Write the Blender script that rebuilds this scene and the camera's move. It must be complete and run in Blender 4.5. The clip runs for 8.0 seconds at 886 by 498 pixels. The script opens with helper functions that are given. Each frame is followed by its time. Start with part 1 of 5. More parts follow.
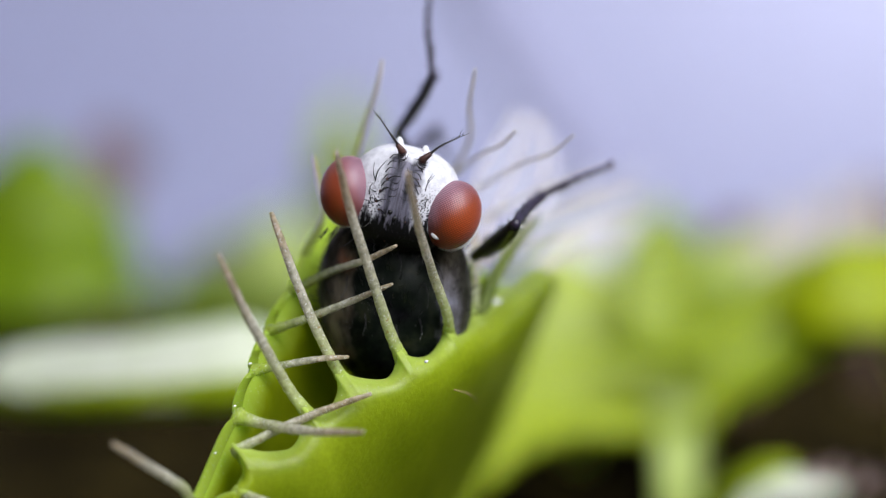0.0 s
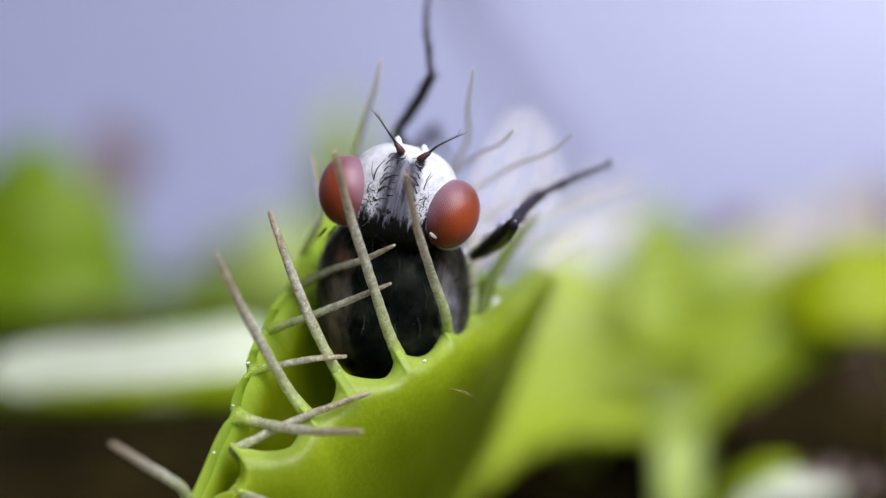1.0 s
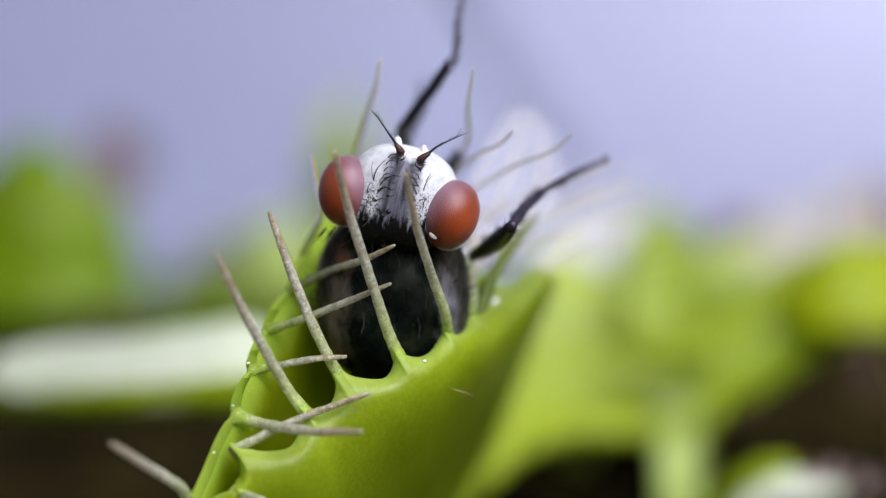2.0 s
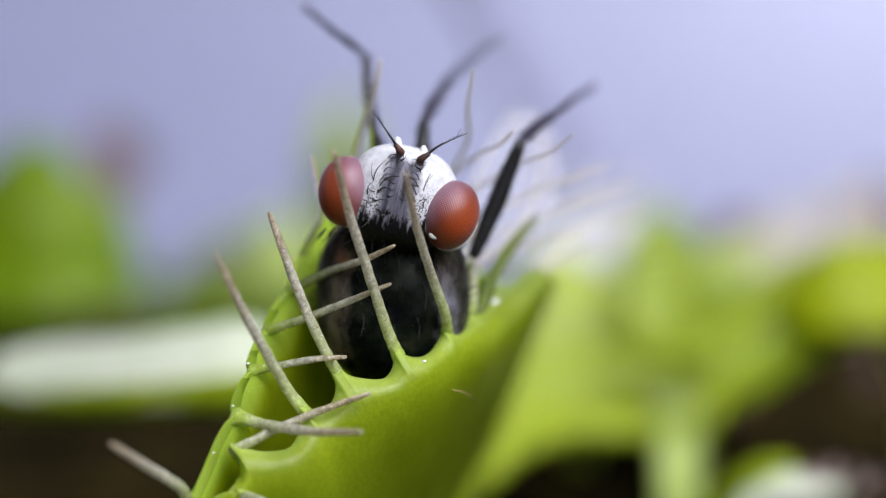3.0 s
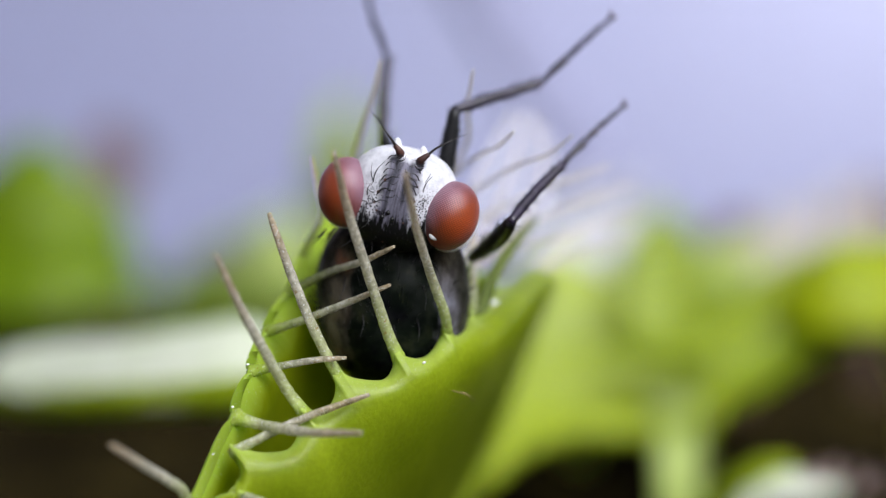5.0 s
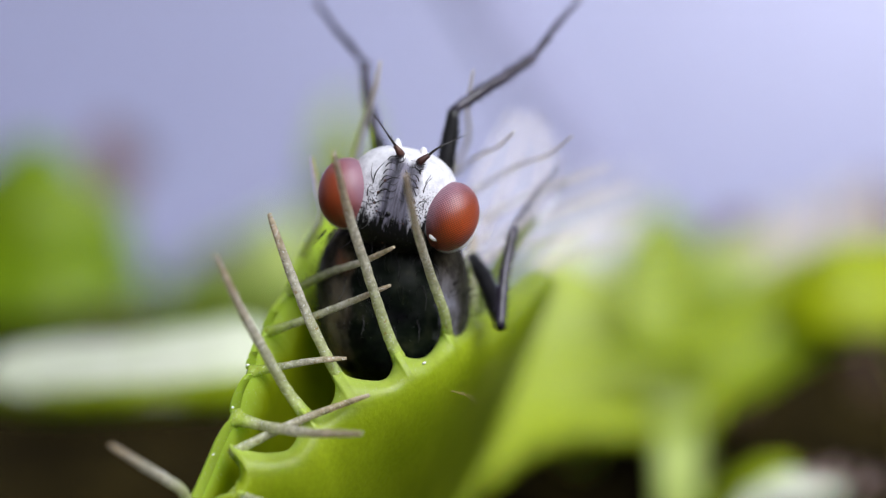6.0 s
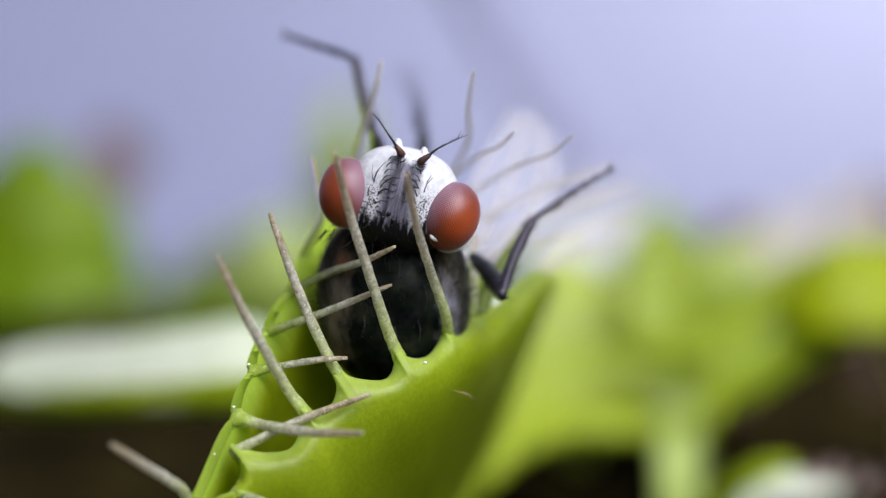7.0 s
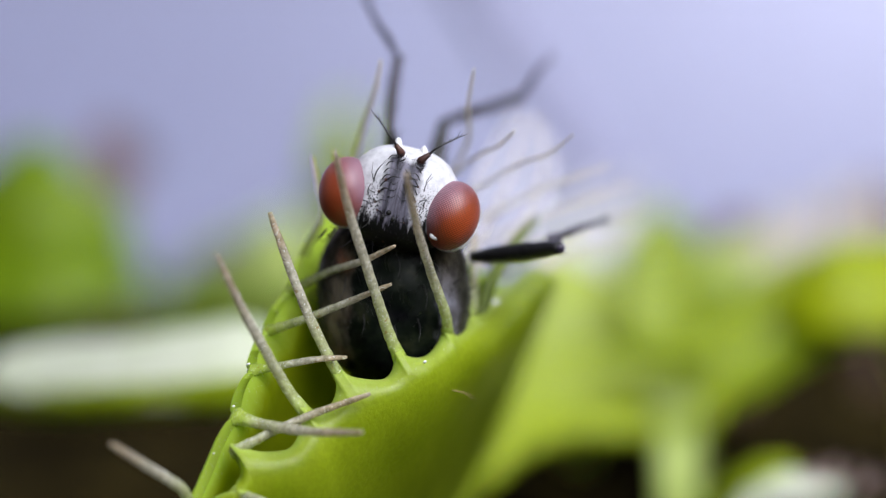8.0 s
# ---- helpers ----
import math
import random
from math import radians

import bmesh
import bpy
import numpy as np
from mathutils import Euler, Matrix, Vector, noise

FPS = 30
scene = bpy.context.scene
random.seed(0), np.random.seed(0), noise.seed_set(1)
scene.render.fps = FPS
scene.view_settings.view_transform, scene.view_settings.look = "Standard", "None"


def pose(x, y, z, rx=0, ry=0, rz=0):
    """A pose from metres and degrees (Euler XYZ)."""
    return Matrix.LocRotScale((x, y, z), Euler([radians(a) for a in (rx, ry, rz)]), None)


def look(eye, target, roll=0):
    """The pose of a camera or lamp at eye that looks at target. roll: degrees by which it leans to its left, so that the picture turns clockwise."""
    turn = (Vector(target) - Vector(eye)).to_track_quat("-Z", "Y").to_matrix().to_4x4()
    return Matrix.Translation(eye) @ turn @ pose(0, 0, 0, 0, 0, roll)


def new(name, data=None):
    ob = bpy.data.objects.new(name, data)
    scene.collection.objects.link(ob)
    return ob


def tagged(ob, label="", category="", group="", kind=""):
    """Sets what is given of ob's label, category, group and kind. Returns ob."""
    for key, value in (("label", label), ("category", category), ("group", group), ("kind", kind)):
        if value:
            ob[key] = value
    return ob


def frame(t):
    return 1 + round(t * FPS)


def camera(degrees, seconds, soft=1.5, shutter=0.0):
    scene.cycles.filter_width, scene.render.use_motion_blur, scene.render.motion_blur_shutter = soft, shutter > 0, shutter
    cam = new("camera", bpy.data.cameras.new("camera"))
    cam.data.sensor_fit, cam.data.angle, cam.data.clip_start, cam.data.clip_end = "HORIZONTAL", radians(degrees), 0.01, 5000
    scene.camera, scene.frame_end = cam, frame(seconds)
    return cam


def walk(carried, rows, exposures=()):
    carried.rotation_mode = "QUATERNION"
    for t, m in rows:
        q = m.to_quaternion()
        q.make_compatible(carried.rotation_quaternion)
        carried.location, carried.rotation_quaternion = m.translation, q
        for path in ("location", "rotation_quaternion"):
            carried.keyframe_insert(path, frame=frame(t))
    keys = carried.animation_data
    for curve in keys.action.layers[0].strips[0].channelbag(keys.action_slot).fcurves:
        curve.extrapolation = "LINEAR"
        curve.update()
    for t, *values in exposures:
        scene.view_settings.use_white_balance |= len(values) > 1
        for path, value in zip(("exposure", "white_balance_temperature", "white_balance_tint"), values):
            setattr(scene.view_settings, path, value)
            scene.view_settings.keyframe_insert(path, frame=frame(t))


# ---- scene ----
# Lengths in the modelling calls are millimetres. The stage axes are x right, y away from
# the lens, z up, leaned six degrees with the trap; STAGE carries them to the world.
MM = 0.001
STAGE = pose(0, 0, 0.011, -6)
LENS_AT = STAGE @ Matrix.Translation((0, -80 * MM, 0))

# ---- camera ----
cam = camera(2 * math.degrees(math.atan(9.8 / 80)), 8.0, soft=1.2, shutter=0.8)
cam.data.dof.use_dof = True
cam.data.dof.focus_distance = 80.0 * MM
cam.data.dof.aperture_fstop = cam.data.lens / 4.2
walk(cam, [(0.0, LENS_AT @ pose(0, 0, 0, 90)), (8.0, LENS_AT @ pose(0, 0, 0, 90))], exposures=[(0.0, 0.0), (8.0, 0.0)])

# ---- light ----
world = bpy.data.worlds.new("room_light")
scene.world = world
world.use_nodes = True
wt = world.node_tree
room = wt.nodes["Background"]
room.inputs["Strength"].default_value = 0.225
# a room lit from above: pale lavender ceiling, dimmer towards the table
about = wt.nodes.new("ShaderNodeTexCoord")
upward = wt.nodes.new("ShaderNodeSeparateXYZ")
fade = wt.nodes.new("ShaderNodeMapRange")
fade.inputs["From Min"].default_value, fade.inputs["From Max"].default_value = -1.0, 1.0
room_colour = wt.nodes.new("ShaderNodeMix")
room_colour.data_type = "RGBA"
room_colour.inputs[6].default_value, room_colour.inputs[7].default_value = (0.32, 0.32, 0.36, 1), (1.04, 1.06, 1.26, 1)
wt.links.new(about.outputs["Generated"], upward.inputs[0])
wt.links.new(upward.outputs[2], fade.inputs["Value"])
wt.links.new(fade.outputs[0], room_colour.inputs[0])
wt.links.new(room_colour.outputs[2], room.inputs["Color"])


def softbox(name, at, target, size, watts, colour, spread=180):
    data = bpy.data.lights.new(name, "AREA")
    data.shape, data.size, data.energy, data.color, data.spread = "DISK", size * MM, watts, colour, radians(spread)
    lamp = new(name, data)
    lamp.matrix_world = STAGE @ look(Vector(at) * MM, Vector(target) * MM)
    return lamp


softbox("key_softbox", (50, -62, 70), (2, 3, -3), 180, 0.139, (0.94, 0.955, 1.0), 66)
softbox("card_lamp", (30, 59, 28.5), (5, 84, 11), 20, 0.022, (1.0, 0.98, 0.86))


# ---- materials ----
def nodes_of(name):
    m = bpy.data.materials.new(name)
    m.use_nodes = True
    t = m.node_tree
    return m, t, t.nodes["Principled BSDF"], t.nodes["Material Output"]


def link(t, a, b):
    t.links.new(a, b)


def add(t, kind, **values):
    n = t.nodes.new(kind)
    for key, value in values.items():
        n.inputs[key].default_value = value
    return n


def ramp(t, source, stops):
    n = t.nodes.new("ShaderNodeValToRGB")
    while len(n.color_ramp.elements) < len(stops):
        n.color_ramp.elements.new(0.5)
    for e, (where, colour) in zip(n.color_ramp.elements, stops):
        e.position, e.color = where, (*colour, 1) if len(colour) == 3 else colour
    link(t, source, n.inputs["Fac"])
    return n.outputs["Color"]


def grain(t, scale, detail=4.0, coord="Object", rough=0.6):
    c = t.nodes.new("ShaderNodeTexCoord")
    n = add(t, "ShaderNodeTexNoise", Scale=scale, Detail=detail, Roughness=rough)
    link(t, c.outputs[coord], n.inputs["Vector"])
    return n.outputs["Fac"]


def blend(t, fac, a, b, mode="MIX"):
    n = t.nodes.new("ShaderNodeMix")
    n.data_type, n.blend_type = "RGBA", mode
    for sock, v in ((n.inputs[0], fac), (n.inputs[6], a), (n.inputs[7], b)):
        if isinstance(v, (int, float)):
            sock.default_value = v
        elif isinstance(v, tuple):
            sock.default_value = (*v, 1)
        else:
            link(t, v, sock)
    return n.outputs[2]


def calc(t, op, a, b=0.0):
    n = t.nodes.new("ShaderNodeMath")
    n.operation = op
    for sock, v in ((n.inputs[0], a), (n.inputs[1], b)):
        if isinstance(v, (int, float)):
            sock.default_value = v
        else:
            link(t, v, sock)
    return n.outputs[0]


def bump(t, b, height, distance, strength=0.6):
    n = add(t, "ShaderNodeBump", Strength=strength, Distance=distance)
    link(t, height, n.inputs["Height"])
    link(t, n.outputs["Normal"], b.inputs["Normal"])
    return n.outputs["Normal"]


def glow_through(t, b, out, colour, share):
    """Leaf tissue: part of the light passes through the sheet."""
    tr = t.nodes.new("ShaderNodeBsdfTranslucent")
    if isinstance(colour, tuple):
        tr.inputs["Color"].default_value = (*colour, 1)
    else:
        link(t, colour, tr.inputs["Color"])
    mix = add(t, "ShaderNodeMixShader", Fac=share)
    link(t, b.outputs[0], mix.inputs[1])
    link(t, tr.outputs[0], mix.inputs[2])
    link(t, mix.outputs[0], out.inputs["Surface"])


def leaf_mat(name, dark, light, tip=None, share=0.4, rough=0.38, fine=2600, cell=0.15, margin=None, clear=0.0):
    """Fresh plant tissue with blotches, fine cells and, along the second texture axis, a drier end."""
    m, t, b, out = nodes_of(name)
    col = ramp(t, grain(t, 420, 3), [(0.3, dark), (0.7, light)])
    cells = grain(t, fine, 3)
    col = blend(t, cell, col, ramp(t, cells, [(0.35, (0.5, 0.5, 0.5)), (0.65, (1, 1, 1))]), "MULTIPLY")
    if margin:
        c = t.nodes.new("ShaderNodeUVMap")
        s = t.nodes.new("ShaderNodeSeparateXYZ")
        link(t, c.outputs[0], s.inputs[0])
        # paler rim tissue, with part of the rim's lit brightness put into it
        near = ramp(t, calc(t, "ADD", s.outputs[1], calc(t, "MULTIPLY", calc(t, "SUBTRACT", grain(t, 1500, 3), 0.5), 0.12)), [(0.10, (1, 1, 1)), (0.24, (0, 0, 0))])
        col = blend(t, near, col, margin)
        dots = ramp(t, grain(t, 21000, 1), [(0.66, (0, 0, 0)), (0.73, (1, 1, 1))])
        col = blend(t, calc(t, "MULTIPLY", calc(t, "MULTIPLY", dots, near), 0.6), col, (0.85, 0.90, 0.70))
    if tip:
        c = t.nodes.new("ShaderNodeUVMap")
        s = t.nodes.new("ShaderNodeSeparateXYZ")
        link(t, c.outputs[0], s.inputs[0])
        wob = calc(t, "ADD", s.outputs[1], calc(t, "MULTIPLY", grain(t, 900, 2), 0.25))
        mask = ramp(t, wob, [(0.36, (0, 0, 0)), (0.80, (1, 1, 1))])
        col = blend(t, mask, col, tip[0])
        end = ramp(t, wob, [(0.85, (0, 0, 0)), (1.0, (1, 1, 1))])
        col = blend(t, calc(t, "MULTIPLY", end, 0.45), col, tip[1])
        streak = ramp(t, grain(t, 7000, 4), [(0.36, (0.50, 0.50, 0.40)), (0.66, (1.2, 1.2, 1.2))])
        col = blend(t, calc(t, "ADD", calc(t, "MULTIPLY", mask, 0.5), 0.3), col, streak, "MULTIPLY")
        spots = ramp(t, grain(t, 18000, 1), [(0.60, (0, 0, 0)), (0.66, (1, 1, 1))])
        col = blend(t, calc(t, "MULTIPLY", spots, calc(t, "ADD", calc(t, "MULTIPLY", mask, 0.6), 0.3)), col, (1.0, 1.0, 0.98))
        rust = ramp(t, grain(t, 6500, 2), [(0.64, (0, 0, 0)), (0.71, (1, 1, 1))])
        col = blend(t, calc(t, "MULTIPLY", rust, 0.6), col, (0.42, 0.24, 0.03))
    link(t, col, b.inputs["Base Color"])
    b.inputs["Roughness"].default_value = rough
    skin = calc(t, "ADD", cells, calc(t, "MULTIPLY", grain(t, 19000, 2), 0.9 if tip else 0.6))
    bump(t, b, skin, 0.00005, 0.8 if tip else 0.3)
    b.inputs["Coat Weight"].default_value, b.inputs["Coat Roughness"].default_value = (0.6 if tip else 0.12 if margin else 0.0), 0.14
    b.inputs["Specular IOR Level"].default_value = 0.5 if tip or margin else 0.25
    b.inputs["Alpha"].default_value = 1.0 - clear
    if tip:
        link(t, calc(t, "MULTIPLY", mask, 0.12), b.inputs["Transmission Weight"])
        b.inputs["IOR"].default_value = 1.36
    glow_through(t, b, out, col, share * (1 - clear))
    return m


def plain_mat(name, a, b_col, scale, rough, metal=0.0, bump_by=0.0, coat=0.0, fine=0):
    m, t, b, out = nodes_of(name)
    n = grain(t, scale, 5)
    col = ramp(t, n, [(0.3, a), (0.7, b_col)])
    if fine:
        col = blend(t, 0.4, col, ramp(t, grain(t, fine, 2), [(0.35, (0.45, 0.45, 0.45)), (0.65, (1, 1, 1))]), "MULTIPLY")
    link(t, col, b.inputs["Base Color"])
    b.inputs["Roughness"].default_value, b.inputs["Metallic"].default_value = rough, metal
    b.inputs["Coat Weight"].default_value = coat
    if bump_by:
        bump(t, b, n, bump_by)
    return m


def eye_mat(side):
    """Compound eye: brick-red facets in a fine honeycomb under a clear skin."""
    m, t, b, out = nodes_of("compound_eye_" + ("west" if side < 0 else "east"))
    c = t.nodes.new("ShaderNodeUVMap")
    v = add(t, "ShaderNodeTexVoronoi", Scale=1.0, Randomness=0.0)
    v.voronoi_dimensions = "2D"
    link(t, c.outputs[0], v.inputs["Vector"])
    facet = v.outputs["Distance"]
    base = ramp(t, grain(t, 700, 3), [(0.3, (0.19, 0.013, 0.002)), (0.7, (0.40, 0.064, 0.003))])
    # orange along the lower rim; rose-grey sheen of light painted over the upper facets
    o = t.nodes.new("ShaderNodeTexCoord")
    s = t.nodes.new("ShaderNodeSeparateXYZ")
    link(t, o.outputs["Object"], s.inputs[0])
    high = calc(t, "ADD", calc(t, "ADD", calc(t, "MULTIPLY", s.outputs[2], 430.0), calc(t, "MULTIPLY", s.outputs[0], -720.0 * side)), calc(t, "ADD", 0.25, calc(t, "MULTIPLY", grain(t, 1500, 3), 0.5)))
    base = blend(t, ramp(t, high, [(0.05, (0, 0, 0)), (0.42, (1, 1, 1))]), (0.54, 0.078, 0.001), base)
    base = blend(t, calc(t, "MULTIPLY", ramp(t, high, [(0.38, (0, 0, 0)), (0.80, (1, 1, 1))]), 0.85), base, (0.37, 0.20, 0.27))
    lines = ramp(t, facet, [(0.26, (1.25, 1.25, 1.25)), (0.50, (0.03, 0.03, 0.06))])
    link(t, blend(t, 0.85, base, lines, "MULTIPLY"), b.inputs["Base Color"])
    b.inputs["Roughness"].default_value = 0.5
    b.inputs["Specular IOR Level"].default_value = 0.55
    b.inputs["Coat Weight"].default_value, b.inputs["Coat Roughness"].default_value = 0.12, 0.06
    link(t, calc(t, "MULTIPLY", lines, 0.2), b.inputs["Sheen Weight"])
    b.inputs["Sheen Roughness"].default_value = 0.5
    b.inputs["Sheen Tint"].default_value = (0.85, 0.75, 0.95, 1)
    bump(t, b, calc(t, "SUBTRACT", 1.0, facet), 0.00002, 0.35)
    return m


def face_mat():
    """Silver-dusted head with a dark stripe between the eyes and pitted, darker crown."""
    m, t, b, out = nodes_of("dusted_head")
    c = t.nodes.new("ShaderNodeTexCoord")
    s = t.nodes.new("ShaderNodeSeparateXYZ")
    link(t, c.outputs["Object"], s.inputs[0])
    x, z = calc(t, "MULTIPLY", s.outputs[0], 1000.0), calc(t, "MULTIPLY", s.outputs[2], 1000.0)
    wob = calc(t, "MULTIPLY", calc(t, "SUBTRACT", grain(t, 3500, 4), 0.5), 0.35)
    side = calc(t, "ADD", calc(t, "ABSOLUTE", x), wob)
    high = calc(t, "ADD", z, wob)
    silver = ramp(t, grain(t, 5200, 4), [(0.3, (0.50, 0.50, 0.55)), (0.65, (0.70, 0.70, 0.75))])
    cells = add(t, "ShaderNodeTexVoronoi", Scale=21000.0)
    link(t, c.outputs["Object"], cells.inputs["Vector"])
    pits = ramp(t, calc(t, "ADD", cells.outputs["Distance"], calc(t, "MULTIPLY", grain(t, 4200, 2), 0.45)), [(0.53, (0.02, 0.02, 0.03)), (0.64, (1, 1, 1))])
    low = ramp(t, calc(t, "MULTIPLY", calc(t, "ADD", high, 0.75), 0.8), [(0.45, (1, 1, 1)), (1.0, (0, 0, 0))])
    col = blend(t, low, silver, blend(t, 1.0, silver, pits, "MULTIPLY"))
    stretch = add(t, "ShaderNodeMapping", Scale=(9000.0, 4000.0, 900.0))
    link(t, c.outputs["Object"], stretch.inputs["Vector"])
    hairs = add(t, "ShaderNodeTexNoise", Scale=1.0, Detail=3.0)
    link(t, stretch.outputs[0], hairs.inputs["Vector"])
    dark = ramp(t, hairs.outputs["Fac"], [(0.34, (0.014, 0.014, 0.020)), (0.68, (0.20, 0.19, 0.25))])
    band = ramp(t, side, [(0.30, (1, 1, 1)), (0.47, (0, 0, 0))])
    top = ramp(t, high, [(0.78, (1, 1, 1)), (0.92, (0, 0, 0))])
    col = blend(t, calc(t, "MULTIPLY", band, top), col, dark)
    ragged = calc(t, "MULTIPLY", calc(t, "SUBTRACT", hairs.outputs["Fac"], 0.5), 1.3)
    crown = ramp(t, calc(t, "ADD", calc(t, "ADD", high, 0.9), ragged), [(0.30, (1, 1, 1)), (0.50, (0, 0, 0))])
    specks = ramp(t, grain(t, 17000, 1), [(0.62, (0.004, 0.004, 0.005)), (0.76, (0.035, 0.035, 0.042))])
    col = blend(t, crown, col, specks)
    link(t, col, b.inputs["Base Color"])
    b.inputs["Roughness"].default_value = 0.55
    b.inputs["Specular IOR Level"].default_value = 0.25
    bump(t, b, grain(t, 16000, 2), 0.00002, 0.5)
    return m


def shell_mat():
    """Black chitin; the flanks carry a thin grey-brown dust combed lengthwise."""
    m, t, b, out = nodes_of("dusted_shell")
    c = t.nodes.new("ShaderNodeTexCoord")
    s = t.nodes.new("ShaderNodeSeparateXYZ")
    link(t, c.outputs["Object"], s.inputs[0])
    comb = add(t, "ShaderNodeMapping", Scale=(6500.0, 6500.0, 2200.0))
    link(t, c.outputs["Object"], comb.inputs["Vector"])
    streak = add(t, "ShaderNodeTexNoise", Scale=1.0, Detail=6.0, Roughness=0.75)
    link(t, comb.outputs[0], streak.inputs["Vector"])
    dust = ramp(t, streak.outputs["Fac"], [(0.35, (0.018, 0.015, 0.010)), (0.7, (0.125, 0.105, 0.075))])
    rusty = ramp(t, grain(t, 900, 2), [(0.48, (0, 0, 0)), (0.62, (1, 1, 1))])
    one_side = ramp(t, calc(t, "ADD", calc(t, "MULTIPLY", s.outputs[0], -400.0), 0.3), [(0.4, (0, 0, 0)), (0.75, (1, 1, 1))])
    dust = blend(t, calc(t, "MULTIPLY", calc(t, "MULTIPLY", rusty, one_side), 0.8), dust, (0.16, 0.065, 0.03))
    black = ramp(t, grain(t, 1500, 4), [(0.35, (0.002, 0.002, 0.003)), (0.55, (0.006, 0.009, 0.006)), (0.72, (0.026, 0.028, 0.014))])
    flank = calc(t, "ADD", calc(t, "MULTIPLY", calc(t, "ABSOLUTE", s.outputs[0]), 1000.0), calc(t, "MULTIPLY", calc(t, "SUBTRACT", grain(t, 1200, 3), 0.5), 0.9))
    mask = ramp(t, calc(t, "MULTIPLY", flank, 0.5), [(0.45, (0, 0, 0)), (0.62, (1, 1, 1)), (0.80, (0.25, 0.25, 0.25))])
    col = blend(t, mask, black, dust)
    # a combed grey stripe along each shoulder
    off = calc(t, "ABSOLUTE", calc(t, "SUBTRACT", flank, 1.22))
    pale = ramp(t, off, [(0.10, (1, 1, 1)), (0.34, (0, 0, 0))])
    below = ramp(t, calc(t, "ADD", calc(t, "MULTIPLY", s.outputs[2], -400.0), 0.5), [(0.18, (0, 0, 0)), (0.55, (1, 1, 1))])
    comb_on = ramp(t, streak.outputs["Fac"], [(0.4, (0.2, 0.2, 0.2)), (0.65, (1, 1, 1))])
    stripe = blend(t, one_side, (0.20, 0.20, 0.26), (0.15, 0.125, 0.09))
    col = blend(t, calc(t, "MULTIPLY", calc(t, "MULTIPLY", pale, comb_on), below), col, stripe)
    link(t, col, b.inputs["Base Color"])
    b.inputs["Roughness"].default_value = 0.42
    shine = ramp(t, grain(t, 1900, 4), [(0.42, (0.01, 0.01, 0.01)), (0.72, (0.30, 0.30, 0.30))])
    link(t, shine, b.inputs["Specular IOR Level"])
    link(t, calc(t, "MULTIPLY", mask, 0.3), b.inputs["Sheen Weight"])
    b.inputs["Sheen Roughness"].default_value = 0.35
    bump(t, b, streak.outputs["Fac"], 0.00003, 0.5)
    return m


def wing_mat():
    m, t, b, out = nodes_of("wing_membrane")
    col = ramp(t, grain(t, 600, 3), [(0.3, (0.75, 0.72, 0.74)), (0.7, (0.9, 0.88, 0.9))])
    link(t, col, b.inputs["Base Color"])
    b.inputs["Roughness"].default_value = 0.25
    b.inputs["Alpha"].default_value = 0.11
    bump(t, b, grain(t, 2500, 2), 0.00003)
    return m


def soil_mat():
    m, t, b, out = nodes_of("peat_soil")
    crumbs = grain(t, 260, 8, rough=0.7)
    col = ramp(t, crumbs, [(0.3, (0.003, 0.0024, 0.0018)), (0.55, (0.017, 0.013, 0.005)), (0.78, (0.11, 0.080, 0.020))])
    link(t, col, b.inputs["Base Color"])
    b.inputs["Roughness"].default_value = 1.0
    b.inputs["Specular IOR Level"].default_value = 0.0
    bump(t, b, crumbs, 0.001)
    return m


TRAP = leaf_mat("trap_tissue", (0.33, 0.44, 0.009), (0.455, 0.57, 0.020), share=0.5, fine=8000, cell=0.25, margin=(0.56, 0.70, 0.13))
INNER = leaf_mat("trap_lining", (0.40, 0.47, 0.008), (0.50, 0.58, 0.014), share=0.65, margin=(0.62, 0.80, 0.10))
TOOTH = leaf_mat("tooth_tissue", (0.50, 0.66, 0.07), (0.62, 0.77, 0.14),
                 tip=((0.80, 0.76, 0.64), (0.62, 0.40, 0.20)), share=0.42, rough=0.25, fine=6000, cell=0.25, clear=0.18)
FAR_LEAF = leaf_mat("far_leaf_tissue", (0.29, 0.40, 0.008), (0.45, 0.57, 0.02), share=0.4)
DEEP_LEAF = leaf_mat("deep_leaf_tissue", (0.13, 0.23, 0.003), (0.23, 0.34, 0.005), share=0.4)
BROAD_LEAF = leaf_mat("broad_leaf_tissue", (0.31, 0.41, 0.008), (0.45, 0.56, 0.020), share=0.4)
SOFT_LEAF = leaf_mat("soft_leaf_tissue", (0.38, 0.49, 0.05), (0.53, 0.62, 0.11), share=0.4)
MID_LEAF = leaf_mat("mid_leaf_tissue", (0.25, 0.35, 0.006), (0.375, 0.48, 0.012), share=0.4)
STALK = leaf_mat("stalk_tissue", (0.46, 0.58, 0.13), (0.60, 0.71, 0.24), share=0.35)
GOLD_LEAF = leaf_mat("golden_leaf_tissue", (0.38, 0.48, 0.003), (0.48, 0.57, 0.005), share=0.4)
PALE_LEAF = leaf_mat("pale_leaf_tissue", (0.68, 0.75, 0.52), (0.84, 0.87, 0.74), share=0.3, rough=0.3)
PINK_TOOTH = leaf_mat("pinkish_tooth_tissue", (0.55, 0.38, 0.36), (0.75, 0.60, 0.57), share=0.2, clear=0.3)
# tissue for one tooth, with its shade put into the colour
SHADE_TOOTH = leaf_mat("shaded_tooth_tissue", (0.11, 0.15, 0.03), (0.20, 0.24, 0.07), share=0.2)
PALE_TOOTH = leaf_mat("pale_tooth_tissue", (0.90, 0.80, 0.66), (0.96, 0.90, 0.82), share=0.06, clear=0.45)
